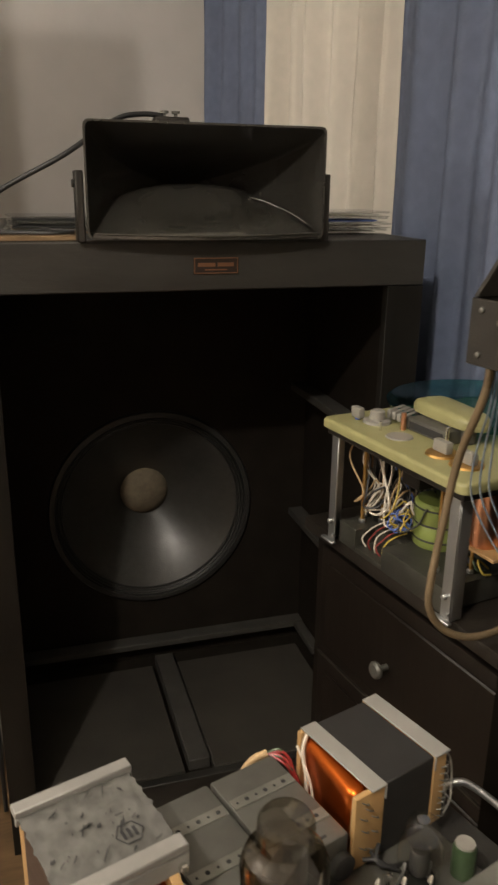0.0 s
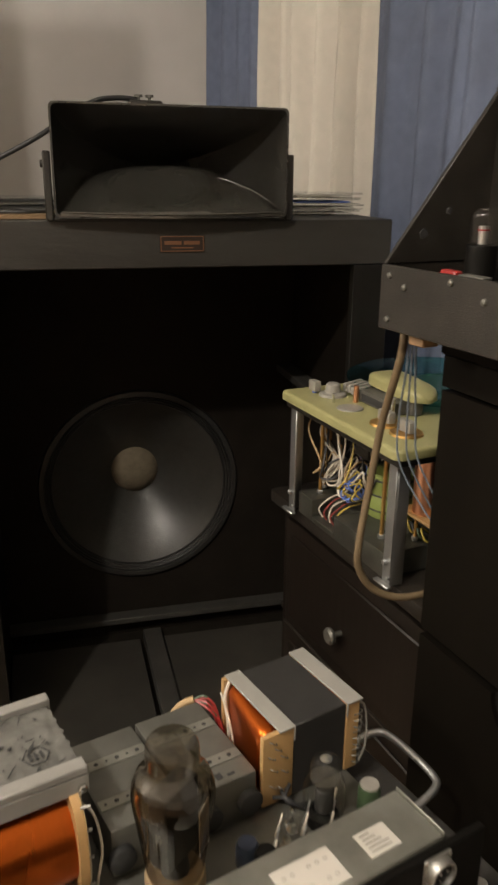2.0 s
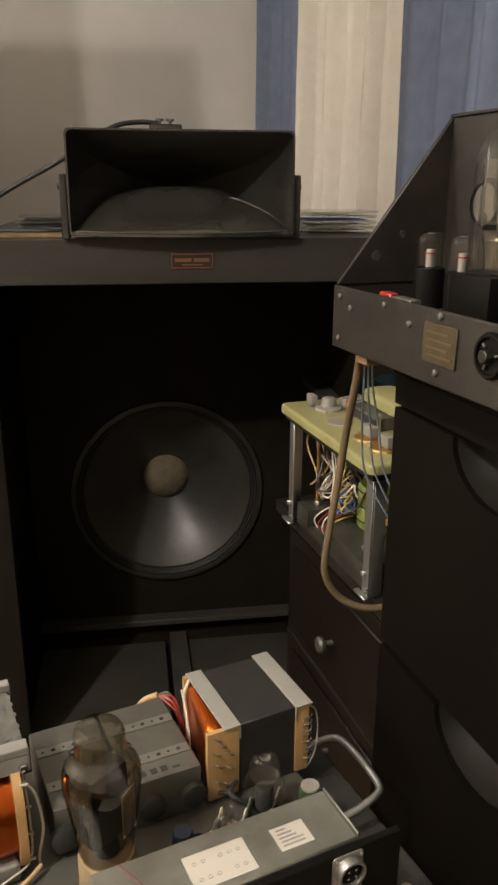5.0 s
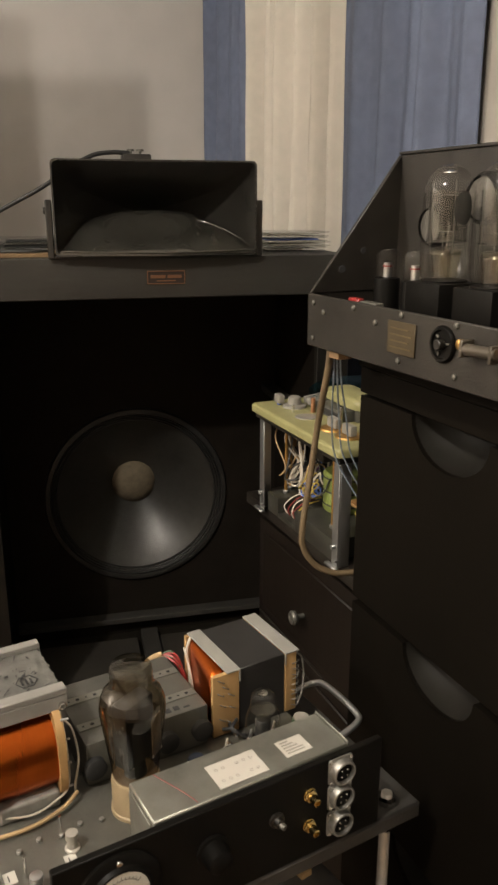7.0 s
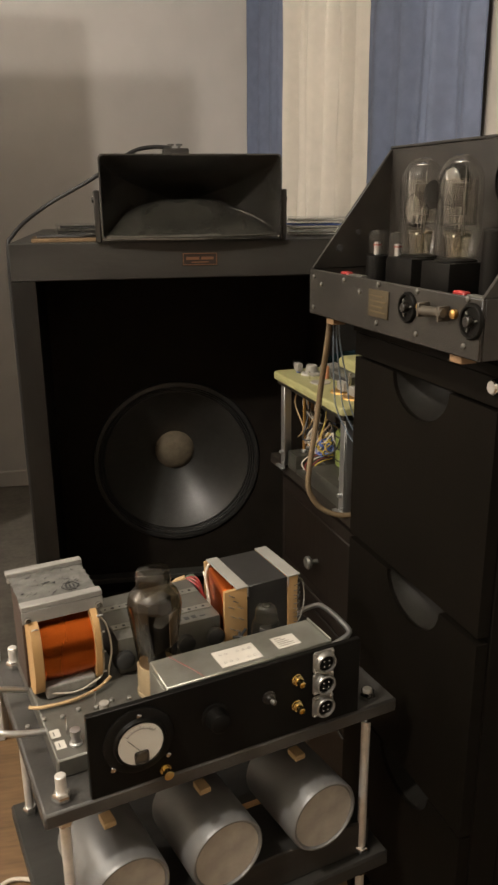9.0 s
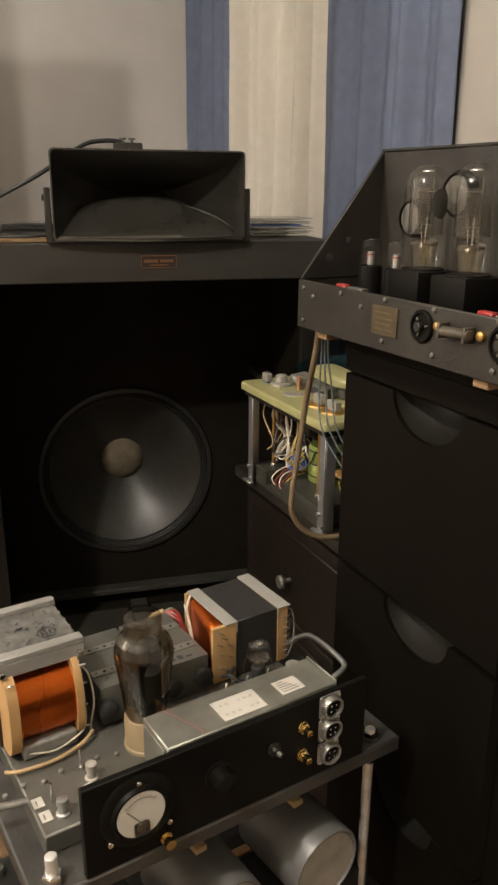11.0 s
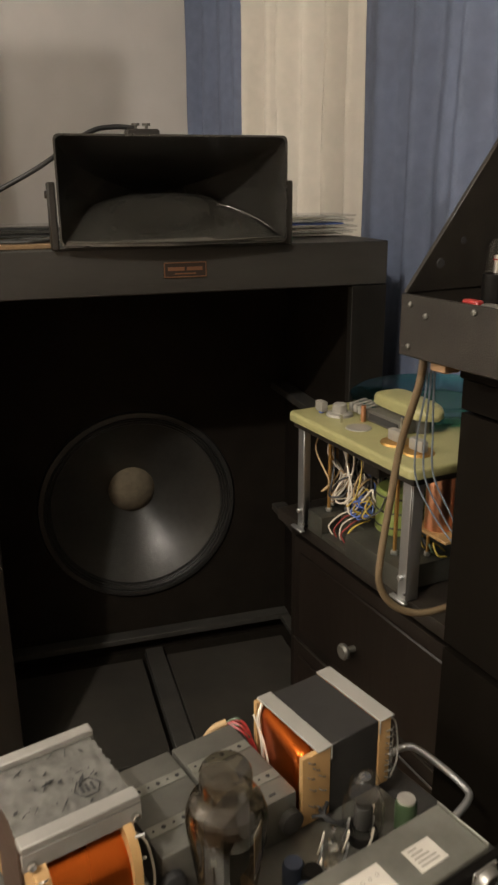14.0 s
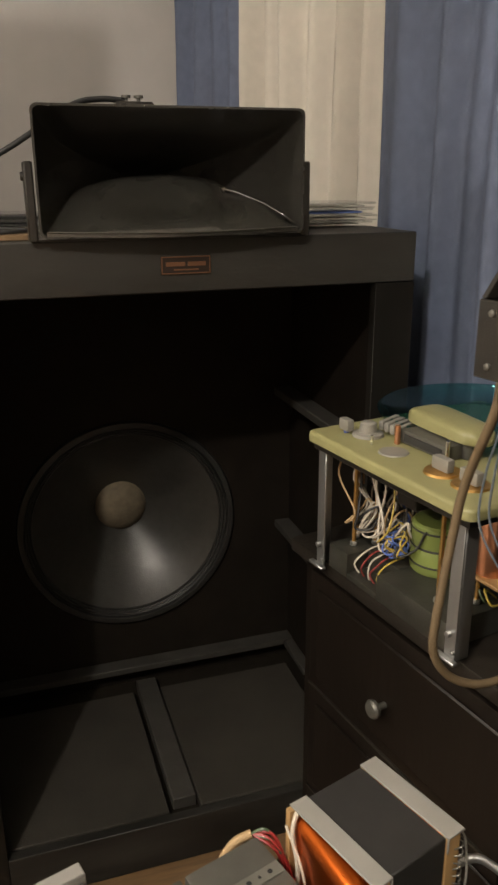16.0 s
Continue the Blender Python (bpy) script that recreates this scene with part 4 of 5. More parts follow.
for x, r in ((0.2655, 0.0165), (0.3860, 0.0175)):
    kn = part("socket", lathe([(0, 0), (r * 1.1, 0), (r * 1.1, 0.002), (r, 0.004), (r * 0.86, 0.004), (r * 0.82, 0.0015), (0, 0.0015)], 28), M["black_satin"], amp, "round black socket with bright contacts", facing(x, -0.0003, 0.036))
    part("contact", rod((0, 0, 0.0016), (0, 0, 0.009), r * 0.32, 12), M["black_metal"], kn)
    for q in range(3):
        part("contact", box(-0.0010, 0.0010, r * 0.45, r * 0.70, 0.0016, 0.004, 0.0003), M["dull_steel"], kn, "", pose(0, 0, 0, 0, 0, 40 + 120 * q))
sw = part("plug", rod((0.303, -0.009, 0.038), (0.348, -0.009, 0.040), 0.0056, 18), M["dull_brown_metal"], amp, "grey metal plug held by two screws")
for x in (0.306, 0.344):
    part("bracket", box(x - 0.002, x + 0.002, -0.0145, -0.0003, 0.031, 0.047, 0.0006), M["dull_brown_metal"], sw)
for x in (0.292, 0.356):
    part("screw", lathe([(0, 0), (0.005, 0), (0.005, 0.004), (0.003, 0.0055), (0, 0.0055)], 14), M["rod_brass"], amp, "", facing(x, -0.0003, 0.040))
for x, z in ((0.016, 0.050), (0.040, 0.041), (0.016, 0.007), (0.106, 0.053), (0.150, 0.042), (0.197, 0.056), (0.195, 0.008), (0.283, 0.056), (0.285, 0.008), (0.377, 0.058), (0.375, 0.009)):
    part("screw", lathe([(0, 0), (0.0034, 0), (0.0030, 0.0018), (0.0015, 0.0026), (0, 0.0026)], 12), M["dull_steel"], amp, "", facing(x, -0.0003, z))
for x in (0.054, 0.352):
    part("foot", box(x - 0.010, x + 0.012, 0.006, 0.026, -0.0138, -0.0043, 0.001), M["foot_wood"], amp, "small raw wooden foot")
    part("foot", box(x - 0.010, x + 0.010, 0.215, 0.235, -0.0138, -0.0043, 0.001), M["foot_wood"], amp, "small raw wooden foot")

# cables hanging from the amplifier in front of the record player
single("cable", wire([(0.603, 0.800, 1.069), (0.600, 0.800, 1.03), (0.600, 0.835, 0.95), (0.594, 0.842, 0.88), (0.583, 0.840, 0.80), (0.584, 0.840, 0.765), (0.602, 0.839, 0.736), (0.630, 0.834, 0.722), (0.664, 0.834, 0.720), (0.70, 0.842, 0.724), (0.74, 0.86, 0.732)], 0.0046, 12), M["cable"], "thick brown rubber cable hanging in a loop", "cable", "cables under the amplifier")
for k in range(3):
    single("cable", wire([(0.606 + 0.004 * k, 0.795, 1.069), (0.608 + 0.005 * k, 0.80, 1.02), (0.618 + 0.010 * k, 0.83, 0.96), (0.630 + 0.012 * k, 0.85, 0.90), (0.655 + 0.012 * k, 0.85, 0.85), (0.69 + 0.01 * k, 0.84 + 0.01 * k, 0.80), (0.74, 0.84 + 0.01 * k, 0.76)], 0.0012, 8), M["blue_grey"], "thin blue-grey wire hanging from the amplifier", "cable", "cables under the amplifier")

# ---- wall picture ----
pic = thing("wall_panel", pose(1.011, 0.693, 1.338), "black framed panel hanging on the white wall", "picture")
part("panel_board", box(-0.020, 0.0, -0.25, 0.27, 0.0, 0.60, 0.002), M["black_satin"], pic)
part("corner_screw", rod((-0.023, 0.255, 0.016), (-0.0202, 0.255, 0.016), 0.004), M["alu"], pic)

# ---- shelf stand ----
STD = pose(0.229, 0.413, 0, 0, 0, 17)
stand = thing("shelf_stand", STD, "black two-tier shelf stand on bright steel rods", "stand")
part("upper_shelf", box(-0.055, 0.425, -0.004, 0.34, 0.553, 0.574, 0.003), M["shelf"], stand, "black wooden shelf")
part("lower_shelf", box(-0.055, 0.425, -0.004, 0.34, 0.288, 0.313, 0.003), M["black_wood"], stand, "black wooden shelf")
part("cradle", box(-0.02, 0.40, 0.012, 0.11, 0.3132, 0.369, 0.002), M["black_wood"], stand, "black wooden cradle under the cans")
for x, y in ((-0.030, 0.014), (0.388, 0.014), (-0.030, 0.31), (0.388, 0.31)):
    r = part("rod", rod((x, y, 0.0), (x, y, 0.608 if x < 0 else 0.590), 0.0065, 16), M["zinc"], stand, "threaded bright steel rod")
    for z in (0.3135, 0.2755, 0.5745, 0.5405):
        part("nut", rod((x, y, z), (x, y, z + 0.012), 0.011, 6), M["chrome"], r)

# grey capacitor cans on the lower shelf
for k, x in enumerate((0.037, 0.167, 0.312)):
    can = thing("capacitor_can", STD @ pose(x, 0.004, 0.4215) @ pose(0, 0, 0, 0, 0, 5), "grey round metal can lying on the lower shelf", "can", "cans on the lower shelf")
    part("can_body", lathe([(0, -0.115), (0.050, -0.115), (0.0525, -0.112), (0.0525, 0.006), (0.0505, 0.010), (0.048, 0.010), (0.047, 0.0075), (0.046, 0.007)], 48), M["grey_can"], can, "", FRONT)
    part("can_lid", lathe([(0, 0.0072), (0.030, 0.0074), (0.0458, 0.0072), (0.046, 0.0), (0, 0.0)], 48), M["can_lid"], can, "scuffed grey lid", FRONT)
    part("tag", box(-0.008, 0.008, 0.050, 0.072, 0.0515, 0.060, 0.001), M["sleeve"], can, "small beige paper tag")
single("wood_strip", box(-0.05, 0.05, -0.008, 0.008, 0, 0.014, 0.002), M["wood_block"], "thin brown wooden strip lying behind the cans", "strip", m=STD @ pose(0.30, 0.155, 0.3135))

# ---- open amplifier chassis on the upper shelf ----
PWR = pose(0.229, 0.413, 0.5742, 0, 0, 17)
pwr = thing("open_amplifier", PWR, "open valve amplifier chassis with black panel and copper transformers", "amplifier")
Z = 0.5742


def zz(z):
    return z - Z


part("base", box(-0.026, 0.364, 0.047, 0.315, 0.0, zz(0.600), 0.002), M["dull_steel"], pwr, "grey steel base plate")
panel = part("front_panel", box(0.0, 0.362, -0.003, 0.0055, 0.0, zz(0.684), 0.001), M["black_satin"], pwr, "black front panel")
part("cover", box(0.0985, 0.322, 0.006, 0.068, 0.0002, zz(0.686), 0.0015), M["steel"], pwr, "bare zinc steel cover")
part("cover_end", box(0.0970, 0.0983, 0.012, 0.064, zz(0.606), zz(0.680), 0.0003), M["steel"], pwr)
part("side_rail", box(0.3225, 0.3600, 0.006, 0.0465, 0.0002, zz(0.6003), 0.001), M["dull_steel"], pwr)
part("side_edge", box(0.3224, 0.3240, 0.008, 0.068, 0.0262, zz(0.6885), 0.0004), M["steel"], pwr)
for a0, a1, b0, b1, n in ((0.173, 0.229, 0.013, 0.049, 5), (0.254, 0.286, 0.019, 0.045, 6)):
    lab = part("paper_label", box(a0, a1, b0, b1, zz(0.6862), zz(0.6868), 0), M["paper"], pwr, "white paper label")
    rg = random.Random(n)
    if n == 5:
        for k in range(6):
            for j in range(2):
                if (k + j) % 4 != 3:
                    part("print_mark", lathe([(0.0014, 0), (0.0019, 0), (0.0019, 0.0002), (0.0014, 0.0002)], 12), M["knob_grey"], lab, "", Matrix.Translation((a0 + 0.008 + 0.008 * k, b0 + 0.009 + 0.017 * j, zz(0.68685))))
    else:
        for k in range(5):
            part("lettering_bar", box(a0 + 0.004, a0 + rg.uniform(0.014, 0.028), b0 + 0.004 + 0.0043 * k, b0 + 0.0055 + 0.0043 * k, zz(0.68685), zz(0.6871), 0), M["knob_grey"], lab)
part("pencil_line", wire([(0.146, 0.009, zz(0.6864)), (0.140, 0.028, zz(0.6864)), (0.124, 0.066, zz(0.6864))], 0.0005, 6, 4), M["red_dark"], pwr, "thin red wire")
# panel fittings
met = part("panel_meter", lathe([(0, 0), (0.0420, 0), (0.0420, 0.003), (0.0400, 0.0042), (0.0318, 0.0052), (0.0300, 0.0095), (0.0285, 0.0100), (0.0272, 0.0085), (0, 0.0070)], 48), M["black_satin"], panel, "round black meter", facing(0.0585, -0.0032, 0.0625))
part("dial", lathe([(0, 0.0072), (0.0268, 0.0087), (0.0268, 0.0093), (0, 0.0082)], 40), M["meter_face"], met, "white dial with a black scale")
part("scale_arc", wire([(0.020 * math.cos(radians(40 + 10 * k)), 0.020 * math.sin(radians(40 + 10 * k)), 0.0094) for k in range(11)], 0.0004, 5, 3), M["knob_grey"], met)
for k in range(11):
    part("tick", box(-0.00035, 0.00035, 0.0200, 0.0225 if k % 5 else 0.024, 0.0092, 0.0096, 0), M["knob_grey"], met, "", pose(0, 0, 0, 0, 0, -50 + 10 * k))
part("pointer", rod((0.0, -0.010, 0.0105), (-0.016, 0.010, 0.0105), 0.0004, 6), M["ink"], met)
part("dial_window", box(-0.0085, 0.0085, -0.0250, -0.0095, 0.0090, 0.0102, 0.002), M["ink"], met, "dark cut-out round the pointer's bearing")
part("dial_hub", lathe([(0, 0.0103), (0.0062, 0.0103), (0.0055, 0.0130), (0.002, 0.0138), (0, 0.0138)], 24), M["dull_brown_metal"], met, "brown metal bearing", Matrix.Translation((0, -0.0145, 0)))
part("glass", lathe([(0, 0.0150), (0.020, 0.0140), (0.0268, 0.0104)], 40), M["case"], met, "domed clear glass")
for a, z in ((0.0590, 0.6705), (0.0255, 0.6100), (0.0920, 0.6070)):
    part("screw", lathe([(0, 0), (0.0035, 0), (0.0030, 0.002), (0, 0.0028)], 12), M["chrome"], panel, "", facing(a, -0.0072, zz(z)))
bk = part("binding_post", lathe([(0, 0), (0.007, 0), (0.007, 0.003), (0.004, 0.003), (0.004, 0.009), (0.006, 0.009), (0.006, 0.015), (0, 0.016)], 18), M["brass"], panel, "gold binding post", facing(0.0885, -0.0032, zz(0.5855)))
kn = part("control_knob", lathe([(0, 0), (0.017, 0), (0.017, 0.003), (0.014, 0.004), (0.0125, 0.020), (0.010, 0.022), (0, 0.022)], 30), M["black_satin"], panel, "round black control knob", facing(0.1540, -0.0032, zz(0.6370)))
part("knob_mark", rod((0.010, -0.008, 0.0), (0.010, -0.008, 0.006), 0.0012, 8), M["chrome"], kn)
tg = part("toggle_switch", lathe([(0, 0), (0.0085, 0), (0.0085, 0.003), (0.006, 0.004), (0.005, 0.009), (0, 0.009)], 20), M["black_metal"], panel, "black toggle switch", facing(0.2270, -0.0032, zz(0.6390)))
part("toggle_lever", rod((0, 0, 0.008), (0.002, -0.001, 0.014), 0.0032, 12), M["dull_steel"], tg)
for z in (0.6530, 0.6150):
    ph = part("phono_socket", lathe([(0, 0), (0.0075, 0), (0.0075, 0.002), (0.006, 0.0025), (0.0062, 0.006), (0.0042, 0.0065), (0.0042, 0.016), (0.0030, 0.0165), (0.0028, 0.012), (0, 0.012)], 20), M["brass"], panel, "gold phono socket", facing(0.2665, -0.0032, zz(z)))
    part("nut", rod((0, 0, 0.0026), (0, 0, 0.0055), 0.0075, 6), M["brass"], ph)
for z in (0.6680, 0.6365, 0.6030):
    xl = part("connector", lathe([(0.0135, 0), (0.0150, 0.001), (0.0150, 0.013), (0.0142, 0.0145), (0.0122, 0.0145), (0.0120, 0.006), (0, 0.006)], 36), M["worn_alu"], panel, "round silver four-pin connector", facing(0.3055, -0.0032, zz(z)) @ Matrix.Diagonal((0.93, 0.93, 0.7, 1)))
    part("flange", rounded_plate(-0.0165, 0.0165, -0.0165, 0.0165, 0.0002, 0.0022, 0.004, 0.0006), M["worn_alu"], xl)
    part("insert", lathe([(0, 0.0062), (0.0118, 0.0062), (0.0118, 0.0085), (0, 0.0085)], 28), M["black_satin"], xl)
    for q in range(4):
        part("pin", rod((0.0055 * math.cos(q * 1.571 + 0.785), 0.0055 * math.sin(q * 1.571 + 0.785), 0.0086), (0.0055 * math.cos(q * 1.571 + 0.785), 0.0055 * math.sin(q * 1.571 + 0.785), 0.0125), 0.0013, 8), M["chrome"], xl)
    for sx, sz in ((1, 1), (-1, 1), (1, -1), (-1, -1)):
        part("screw", rod((0.0132 * sx, 0.0132 * sz, 0.0023), (0.0132 * sx, 0.0132 * sz, 0.0040), 0.0022, 8), M["chrome"], xl)
# handle
for side in (1, -1):
    grip = [(0.197, 0.098, 0.034), (0.221, 0.099, 0.038), (0.244, 0.103, 0.0435), (0.252, 0.114, 0.0455), (0.255, 0.150, 0.0460), (0.254, 0.182, 0.0460), (0.249, 0.198, 0.0440), (0.231, 0.208, 0.0360), (0.197, 0.214, 0.0200)]
    part("handle", wire([(0.169 + side * a, b, h) for a, b, h in grip], 0.0042, 12), M["alu"], pwr, "bent chrome carrying handle")

# large valve with a cream base
LV = part("large_valve", lathe([(0, 0), (0.029, 0), (0.029, 0.004), (0.0275, 0.005), (0.0275, 0.040), (0.0262, 0.043), (0, 0.043)], 36), M["cream"], pwr, "cream valve base with brown print", Matrix.Translation((0.129, 0.128, zz(0.6003))) @ Matrix.Diagonal((0.97, 0.97, 1.0, 1)))
bulb_prof = [(0.0245, 0.0432), (0.0262, 0.050), (0.0290, 0.070), (0.0325, 0.095), (0.0355, 0.115), (0.0366, 0.126), (0.0358, 0.135), (0.0325, 0.144), (0.0275, 0.150), (0.0240, 0.1535), (0.0232, 0.158), (0.0234, 0.168), (0.0228, 0.174), (0.0200, 0.1785), (0.0120, 0.1805), (0, 0.181)]
part("bulb", lathe(bulb_prof[:8], 56), M["smoked"], LV, "smoky brown glass bulb")
part("bulb_dome", lathe(bulb_prof[7:], 56), M["dome_glass"], LV, "clearer glass dome")
part("anode", box(-0.022, 0.022, -0.011, 0.011, 0.060, 0.136, 0.004, 2), M["plate_grey"], LV, "dark metal anode", pose(0, 0, 0, 0, 0, 25))
part("stem", lathe([(0, 0.044), (0.013, 0.044), (0.011, 0.058), (0.006, 0.070), (0, 0.070)], 20), M["plate_grey"], LV)
part("getter_plate", box(-0.010, 0.010, -0.0290, -0.0280, 0.076, 0.122, 0.0003), M["paper"], LV, "pale plate inside the glass", pose(0, 0, 0, 0, 0, 38))
for k in range(5):
    part("lettering_bar", box(-0.010, 0.008, -0.0284, -0.0277, 0.010 + 0.0055 * k, 0.0125 + 0.0055 * k, 0), M["sleeve"], LV, "", pose(0, 0, 0, 0, 0, -12))

# small valve and its neighbours
sv = part("small_valve", lathe([(0, 0), (0.0165, 0), (0.0165, 0.009), (0.0155, 0.0105), (0, 0.0105)], 28), M["black_satin"], pwr, "black valve base", Matrix.Translation((0.298, 0.140, zz(0.6003))))
part("bulb", lathe([(0.0150, 0.0110), (0.0205, 0.0180), (0.0215, 0.0300), (0.0213, 0.0420), (0.0195, 0.0505), (0.0165, 0.0560), (0.0157, 0.0610), (0.0155, 0.0690), (0.0135, 0.0750), (0.0080, 0.0800), (0, 0.0815)], 40), M["clear"], sv, "clear shouldered glass bulb")
part("anode", lathe([(0, 0.016), (0.0085, 0.016), (0.0095, 0.018), (0.0095, 0.040), (0.0080, 0.042), (0, 0.042)], 24), M["plate_grey"], sv, "dark metal anode")
part("spacer", lathe([(0, 0.0545), (0.0150, 0.0545), (0.0150, 0.0553), (0, 0.0553)], 24), M["press_glass"], sv)
part("getter", lathe([(0, 0.0775), (0.0060, 0.0770), (0.0060, 0.0760), (0, 0.0765)], 20), M["getter"], sv)
gc = part("green_capacitor", lathe([(0, 0), (0.0115, 0), (0.0115, 0.030), (0.010, 0.034), (0.008, 0.0345), (0.0075, 0.033), (0, 0.033)], 26), M["dark_green"], pwr, "green capacitor standing up", Matrix.Translation((0.344, 0.126, zz(0.6003))))
part("lid", lathe([(0, 0.0347), (0.0100, 0.0347), (0.0095, 0.0365), (0, 0.0365)], 24), M["can_lid"], gc, "pale lid")
for k, (a, b) in enumerate(((0.198, 0.105), (0.216, 0.118), (0.206, 0.135))):
    part("blue_part", lathe([(0, 0), (0.010, 0), (0.011, 0.003), (0.011, 0.022), (0.009, 0.026), (0, 0.026)], 20), M["dull_blue"] if k != 1 else M["black_satin"], pwr, "small round capacitor", Matrix.Translation((a, b, zz(0.6003))))
for k in range(9):
    a, b = 0.225 + 0.011 * k, 0.125 + 0.012 * (k % 3)
    part("solder_tag", wire([(a, b, zz(0.6005)), (a + 0.002, b - 0.004, zz(0.618)), (a + 0.006, b - 0.002, zz(0.626)), (a + 0.009, b + 0.004, zz(0.612))], 0.0012, 6, 4), M["alu"] if k % 2 else M["white_wire"], pwr)

for a, b, r, h in ((0.246, 0.128, 0.008, 0.030), (0.228, 0.108, 0.009, 0.026), (0.262, 0.142, 0.007, 0.026)):
    glass_tube(pwr, a, b, zz(0.6003), r, h, r * 0.9, 0.006, M["chrome"], M["clear"])

# two strapped grey boxes
for a0, a1, mark in ((0.0920, 0.1655, False), (0.1690, 0.2455, True)):
    cbx = part("capacitor_box", box(a0, a1, 0.182, 0.308, zz(0.6003), zz(0.655), 0.003, 2), M["dull_steel"], pwr, "dark grey metal capacitor box")
    for b in (0.208, 0.262):
        st = part("strap", box(a0 + 0.002, a1 - 0.002, b, b + 0.013, zz(0.6552), zz(0.6562), 0), M["steel"], cbx, "perforated steel strap")
        n = int((a1 - a0) / 0.011)
        for k in range(n):
            part("hole", lathe([(0, 0), (0.0024 if k % 2 else 0.0014, 0), (0.0024 if k % 2 else 0.0014, 0.0003), (0, 0.0003)], 10), M["ink"], st, "", Matrix.Translation((a0 + 0.008 + 0.011 * k, b + 0.0065, zz(0.6562))))
    if mark:
        for k, (dx, w) in enumerate(((0.012, 0.008), (0.025, 0.007), (0.036, 0.007), (0.048, 0.008))):
            part("lettering_bar", box(a0 + dx, a0 + dx + w, 0.1895, 0.1975 if k < 3 else 0.1925, zz(0.6551), zz(0.6554), 0), M["ink"], cbx)
for a in (0.10, 0.19, 0.235):
    part("socket", lathe([(0, 0), (0.013, 0), (0.013, 0.008), (0.010, 0.010), (0, 0.010)], 22), M["ink"], pwr, "", Matrix.Translation((a, 0.1815, zz(0.625))) @ FRONT)

# right transformer
TR = pose(0.3245, 0.238, zz(0.6003), 0, 0, 0.5)
tr = part("mains_transformer", box(-0.0345, 0.0330, -0.053, 0.053, 0.0, 0.0870, 0.001), M["lamination"], pwr, "black laminated transformer core", TR)


def sub(name, bm, mat, parent, label=""):
    return part(name, bm, mat, parent, label)


for x0, x1 in ((-0.0535, -0.0340), (0.0320, 0.0530)):
    sub("clamp_strip", box(x0, x1, -0.0565, 0.0540, 0.0873, 0.0895, 0.0006), M["grey_strip"], tr, "grey painted clamp strip")
    sub("clamp_edge", box(x1 - 0.0015 if x0 < 0 else x0, x1 if x0 < 0 else x0 + 0.0015, -0.0565, -0.0545, 0.072, 0.0872, 0.0003), M["grey_strip"], tr)
bm = box(-0.0700, -0.0348, -0.0475, 0.0475, 0.004, 0.0850, 0.015, 5)
for v in bm.verts:
    if v.co.x < -0.036:
        v.co.x += 0.014 * (v.co.y + 0.0475) / 0.095 * min(1.0, (-0.0348 - v.co.x) / 0.015)
sub("winding", bm, M["copper_wire"], tr, "glossy orange copper winding")
sub("winding", box(0.0333, 0.0520, -0.0475, 0.0475, 0.006, 0.0840, 0.009, 3), M["copper_wire"], tr, "glossy orange copper winding")
for y0, y1 in ((-0.0545, -0.0480), (0.0480, 0.0545)):
    sub("end_board", box(-0.0720 if y0 < 0 else -0.0575, -0.0350, y0, y1, 0.002, 0.0868, 0.0015, 2), M["bakelite"], tr, "tan pertinax end board")
    sub("end_board", box(0.0332, 0.0500, y0, y1, 0.002, 0.0868, 0.0015, 2), M["bakelite"], tr, "tan pertinax end board")
for k, (x, z) in enumerate(((-0.062, 0.078), (-0.056, 0.068), (-0.063, 0.060), (-0.048, 0.056), (-0.060, 0.044), (-0.047, 0.038), (-0.061, 0.024), (-0.050, 0.018))):
    sub("lug", wire([(x - 0.003, -0.0547, z + 0.003), (x, -0.0580, z + 0.002), (x + 0.004, -0.0575, z - 0.001), (x + 0.0055, -0.0547, z - 0.002)], 0.0006, 6, 4), M["dull_steel"], tr)
for k in range(9):
    z = 0.010 + 0.0075 * k
    sub("lug", wire([(0.043, -0.0547, z), (0.048, -0.0585, z + 0.002 * (k % 3)), (0.0525, -0.0560, z + 0.004), (0.0540, -0.0500, z + 0.001)], 0.0006, 6, 4), M["dull_steel"], tr)
sub("lead", wire([(-0.046, 0.046, 0.0865), (-0.052, 0.045, 0.085), (-0.0600, 0.041, 0.070), (-0.0600, 0.034, 0.045), (-0.0615, 0.030, 0.020)], 0.0022, 8), M["white_wire"], tr, "white cotton lead")
sub("lead", wire([(-0.0590, 0.052, 0.070), (-0.0610, 0.040, 0.062), (-0.0630, 0.026, 0.050), (-0.0645, 0.016, 0.030), (-0.0650, 0.014, 0.014)], 0.0013, 8), M["white_wire"], tr, "white cotton lead")
sub("lead", wire([(0.0505, -0.046, 0.080), (0.0600, -0.050, 0.074), (0.0615, -0.054, 0.052), (0.0555, -0.060, 0.030), (0.0500, -0.058, 0.012)], 0.0011, 8), M["knob_grey"], tr, "grey lead")
for k in range(3):
    sub("lead", wire([(-0.060 + 0.01 * k, -0.0565, 0.012 + 0.004 * k), (-0.052, -0.066, 0.016), (-0.044, -0.074, 0.010), (-0.030 + 0.012 * k, -0.080, 0.001)], 0.0022, 8), M["black_wire"], tr, "black lead")

